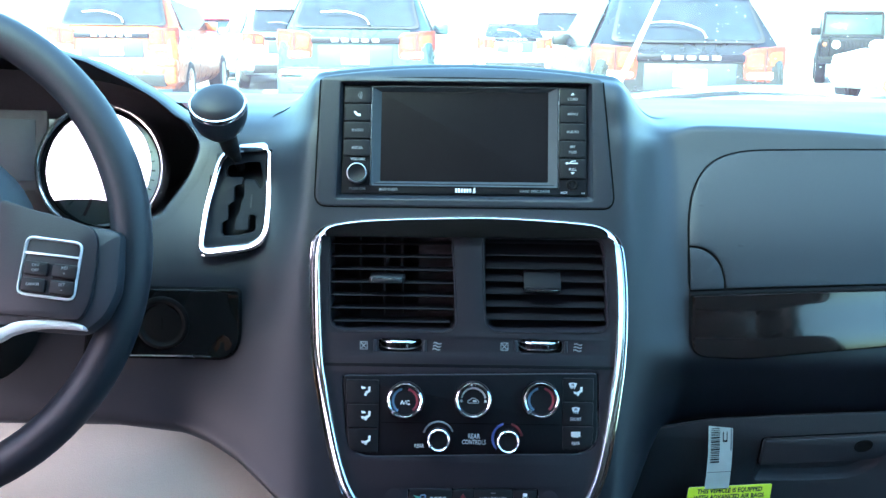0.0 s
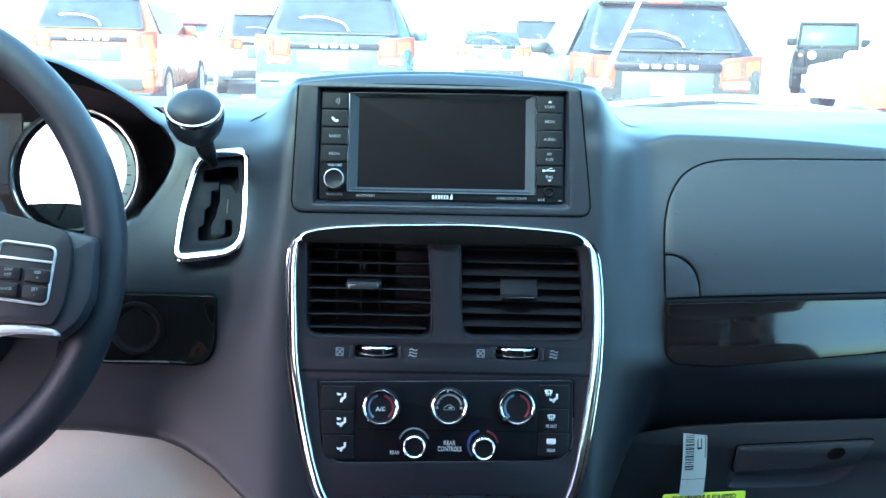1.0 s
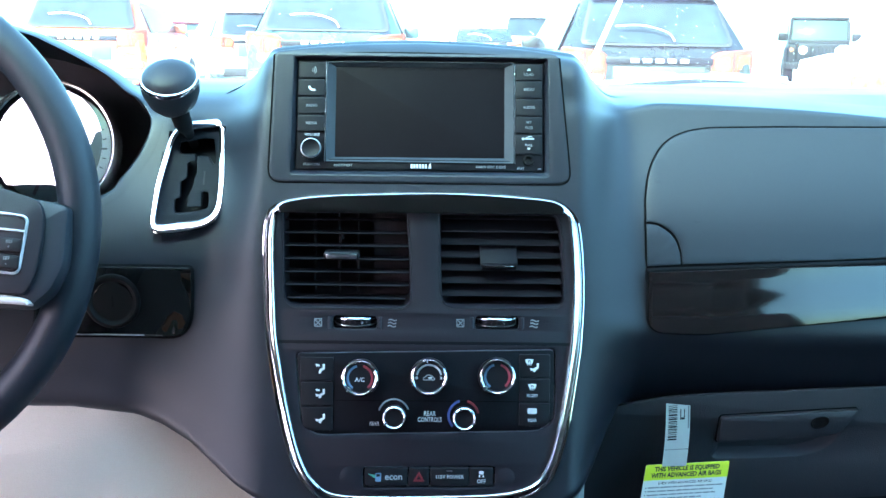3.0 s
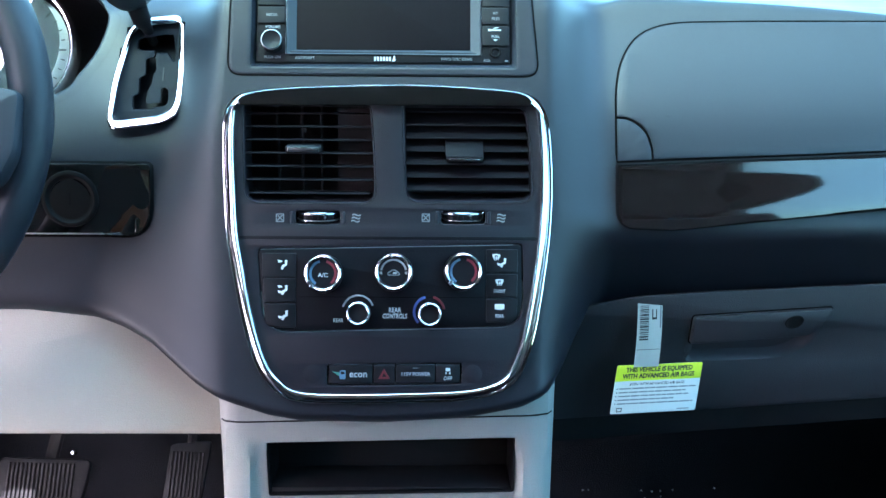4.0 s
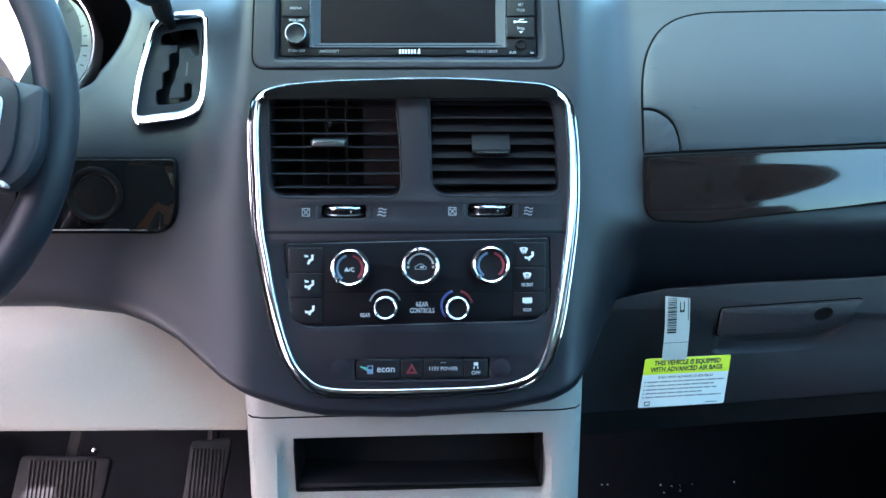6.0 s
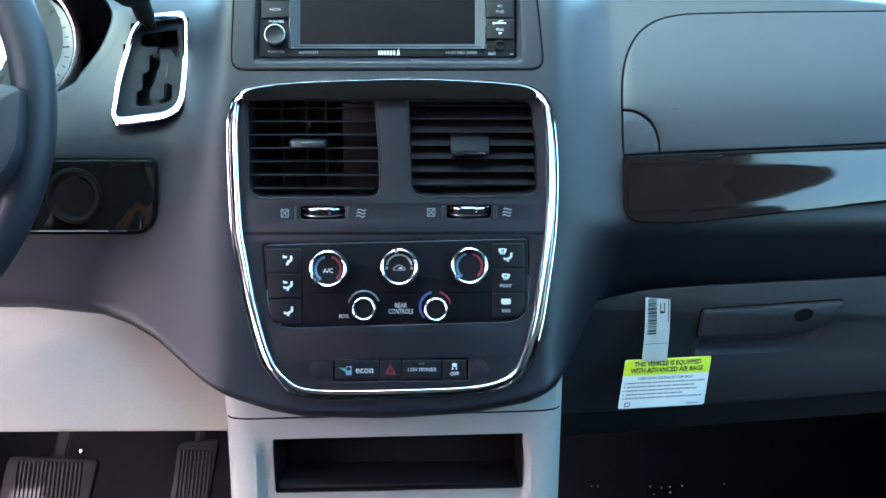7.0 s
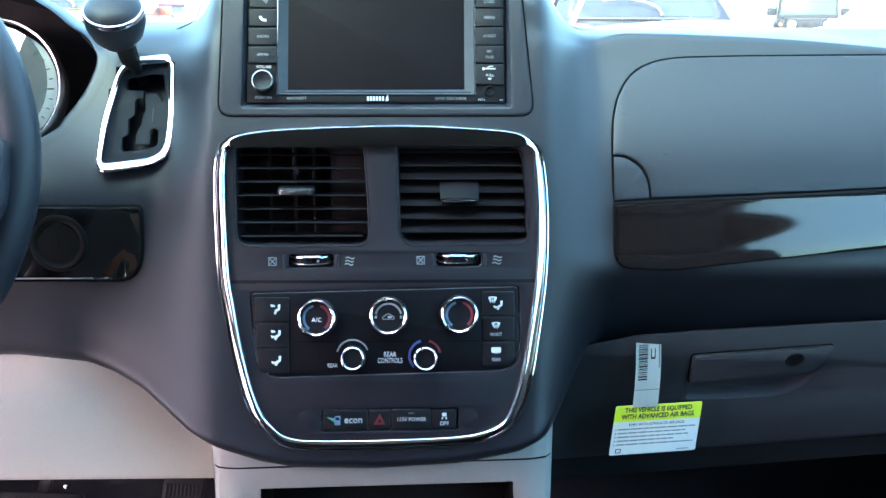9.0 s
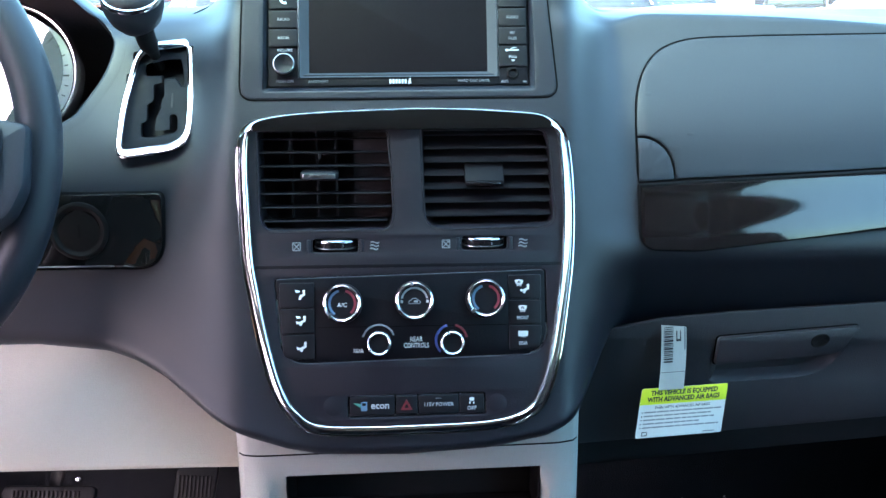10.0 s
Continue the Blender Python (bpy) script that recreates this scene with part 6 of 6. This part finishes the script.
def off_roader(m):
    """A boxy off-roader, its nose at y = 0 towards the van."""
    c = thing("parked_car", (0, 0, 0), "black boxy off-roader parked nose towards the van", "car", "parked cars")
    part("body", join(box_bm(-0.78, 0.12, 0.50, 0.78, 3.6, 1.12, 0.05, 3), box_bm(-0.60, 0.02, 0.62, 0.60, 1.30, 1.17, 0.06, 3), box_bm(-0.76, 1.30, 1.05, 0.76, 3.6, 1.24, 0.03, 2)), M_JET, c)
    part("roof", box_bm(-0.72, 1.52, 1.74, 0.72, 3.6, 1.83, 0.04, 3), M_JET, c)
    for sx in (-1, 1):
        part("pillar", sweep_bm([(sx * 0.73, 1.34, 1.20), (sx * 0.69, 1.56, 1.77)], 0.04, 8), M_JET, c)
        part("pillar", sweep_bm([(sx * 0.73, 3.5, 1.20), (sx * 0.70, 3.5, 1.77)], 0.05, 8), M_JET, c)
        side = box_bm(sx * 0.735 - 0.01, 1.50, 1.22, sx * 0.735 + 0.01, 3.48, 1.75)
        part("side_window", side, G_CAR, c)
        flare = sweep_bm(spline([(sx * 0.82, 0.10, 0.62), (sx * 0.82, 0.20, 0.90), (sx * 0.82, 0.60, 0.97), (sx * 0.82, 1.00, 0.88), (sx * 0.82, 1.12, 0.60)], 4), 0.06, 8, squash=1.6)
        part("wheel_arch", flare, M_JET, c)
        part("headlamp", lathe_bm([(0.10, 0.0), (0.098, 0.02), (0.06, 0.035), (0.0, 0.04)], pose(sx * 0.43, 0.025, 0.98, 90, 0, 0), 24), M_CARD, c, "round clear headlamp")
        part("turn_lamp", lathe_bm([(0.05, 0.0), (0.045, 0.02), (0.0, 0.028)], pose(sx * 0.70, 0.125, 0.98, 90, 0, 0), 16), M_AMBER, c)
        part("mirror", box_bm(sx * 0.92 - 0.11, 1.40, 1.20, sx * 0.92 + 0.11, 1.50, 1.40, 0.03), M_JET, c)
        for y in (0.62, 3.0):
            wm = Matrix.Translation((sx * 0.74, y, 0.37)) @ Matrix.Rotation(radians(90 * sx), 4, 'Y')
            ty = part("tyre", lathe_bm([(0.22, 0.11), (0.33, 0.125), (0.37, 0.10), (0.37, -0.10), (0.33, -0.125), (0.22, -0.11)], wm, 32), M_JET, c)
            part("rim", lathe_bm([(0.225, 0.115), (0.20, 0.10), (0.06, 0.085), (0.0, 0.10)], wm, 20), M_RIM, ty)
    pane = box_bm(-0.68, -0.008, 0.0, 0.68, 0.008, 0.56, 0.004)
    pane.transform(Matrix.Translation((0, 1.33, 1.21)) @ Matrix.Rotation(radians(-21), 4, 'X'))
    part("windscreen", pane, M_PALE, c, "windscreen coloured pale for the sky's reflection")
    for k in range(7):
        part("grille_slot", box_bm(-0.285 + 0.085 * k, 0.008, 0.76, -0.225 + 0.085 * k, 0.03, 1.06, 0.006), M_JET, c)
    part("bumper", box_bm(-0.84, -0.12, 0.50, 0.84, 0.06, 0.68, 0.03, 3), M_JET, c)
    npl = part("number_plate", box_bm(-0.155, -0.135, 0.55, 0.155, -0.120, 0.66, 0.006), M_CARD, c, "white number plate")
    for k in range(3):
        part("print_bar", box_bm(-0.10 + 0.075 * k, -0.138, 0.58, -0.05 + 0.075 * k, -0.134, 0.63), M_GREYPRINT, npl)
    c.matrix_basis = m
    return c


SUV = [(0.00, 0.90, 0.46, 1.00, 0.7), (0.05, 0.97, 0.34, 1.06, 0.7), (0.10, 0.99, 0.30, 1.13, 0.7), (0.44, 1.0, 0.28, 1.60, 0.70), (0.65, 1.0, 0.28, 1.66, 0.72),
       (2.5, 1.0, 0.28, 1.68, 0.72), (3.35, 1.0, 0.28, 1.12, 0.7), (4.45, 0.97, 0.30, 0.99, 0.7), (4.75, 0.80, 0.40, 0.82, 0.6)]
SEDAN = [(0.00, 0.88, 0.46, 0.92, 0.7), (0.08, 0.96, 0.30, 1.00, 0.7), (0.55, 1.0, 0.26, 1.04, 0.7), (1.35, 1.0, 0.25, 1.40, 0.62), (1.6, 1.0, 0.25, 1.43, 0.63),
         (2.5, 1.0, 0.25, 1.42, 0.63), (3.3, 1.0, 0.25, 1.02, 0.7), (4.4, 0.96, 0.28, 0.88, 0.7), (4.7, 0.80, 0.36, 0.72, 0.6)]
BOXY = [(0.00, 0.96, 0.50, 1.15, 0.8), (0.02, 0.98, 0.45, 1.16, 0.8), (0.04, 0.98, 0.45, 1.18, 0.8), (0.10, 0.98, 0.45, 1.78, 0.84), (0.3, 0.98, 0.45, 1.82, 0.84),
        (2.0, 0.98, 0.45, 1.82, 0.84), (2.3, 0.98, 0.45, 1.20, 0.8), (3.5, 0.90, 0.45, 1.14, 0.8), (3.7, 0.85, 0.5, 1.05, 0.7)]
M_JET = mat("jet_black_paint", (0.0045, 0.0048, 0.005), 0.5, grain=60, spread=0.3, spec=0.06)
# the sky's reflection is put into this glass's base colour
M_PALE = mat("sky_toned_glass", (0.016, 0.023, 0.021), 0.10, spread=0.3, grain=3, wear=0.4, spec=0.07)
P_BLACK = paint("black_car_paint", (0.008, 0.0085, 0.009), 0.1)
P_TEAL = paint("teal_blue_car_paint", (0.026, 0.058, 0.066), 0.35)
P_RED = paint("orange_red_car_paint", (0.36, 0.062, 0.016), 0.0)
P_DRED = paint("dark_red_car_paint", (0.28, 0.02, 0.03))
P_WHITE = paint("white_car_paint", (0.75, 0.76, 0.76), 0.0)
P_SILVER = paint("silver_car_paint", (0.5, 0.52, 0.54), 0.6)
car(pose(2.18, 8.7, 0.08), P_BLACK, 1.83, 1.68, SUV, 1.06, "black crossover parked with its rear to the van", "car")
car(pose(-1.20, 11.8, 0.08) @ Matrix.Scale(1.08, 4), P_TEAL, 1.83, 1.68, SUV, 1.06, "teal-blue crossover parked with its rear to the van", "car")
car(pose(-5.0, 14.3, 0.08, 0, 0, 4) @ Matrix.Scale(1.08, 4), P_RED, 1.80, 1.68, SUV, 1.06, "orange-red crossover parked with its rear to the van", "car")
car(pose(1.45, 23.5, 0.08), P_WHITE, 1.80, 1.43, SEDAN, 0.98, "white saloon parked further back in the lot", "car")
car(pose(3.2, 31, 0.08), P_WHITE, 1.95, 1.85, BOXY, 1.15, "white boxy truck parked far back in the lot", "truck")
off_roader(pose(9.95, 25, 0.08, 0, 0, -18))
car(pose(10.9, 20.5, 0.08, 0, 0, 130), P_WHITE, 1.78, 1.43, SEDAN, 0.98, "white saloon parked nose towards the van", "car", rear=False)
car(pose(11.1, 15.6, 0.08, 0, 0, 110), P_RED, 1.78, 1.43, SEDAN, 0.98, "orange saloon parked nose towards the van", "car", rear=False)
car(pose(-4.9, 25, 0.08, 0, 0, 55), P_DRED, 1.80, 1.43, SEDAN, 0.98, "dark red saloon standing side-on in the lot", "car")
car(pose(-3.3, 20, 0.08, 0, 0, 20), P_SILVER, 1.85, 1.68, SUV, 1.06, "pale silver crossover parked behind the row", "car")
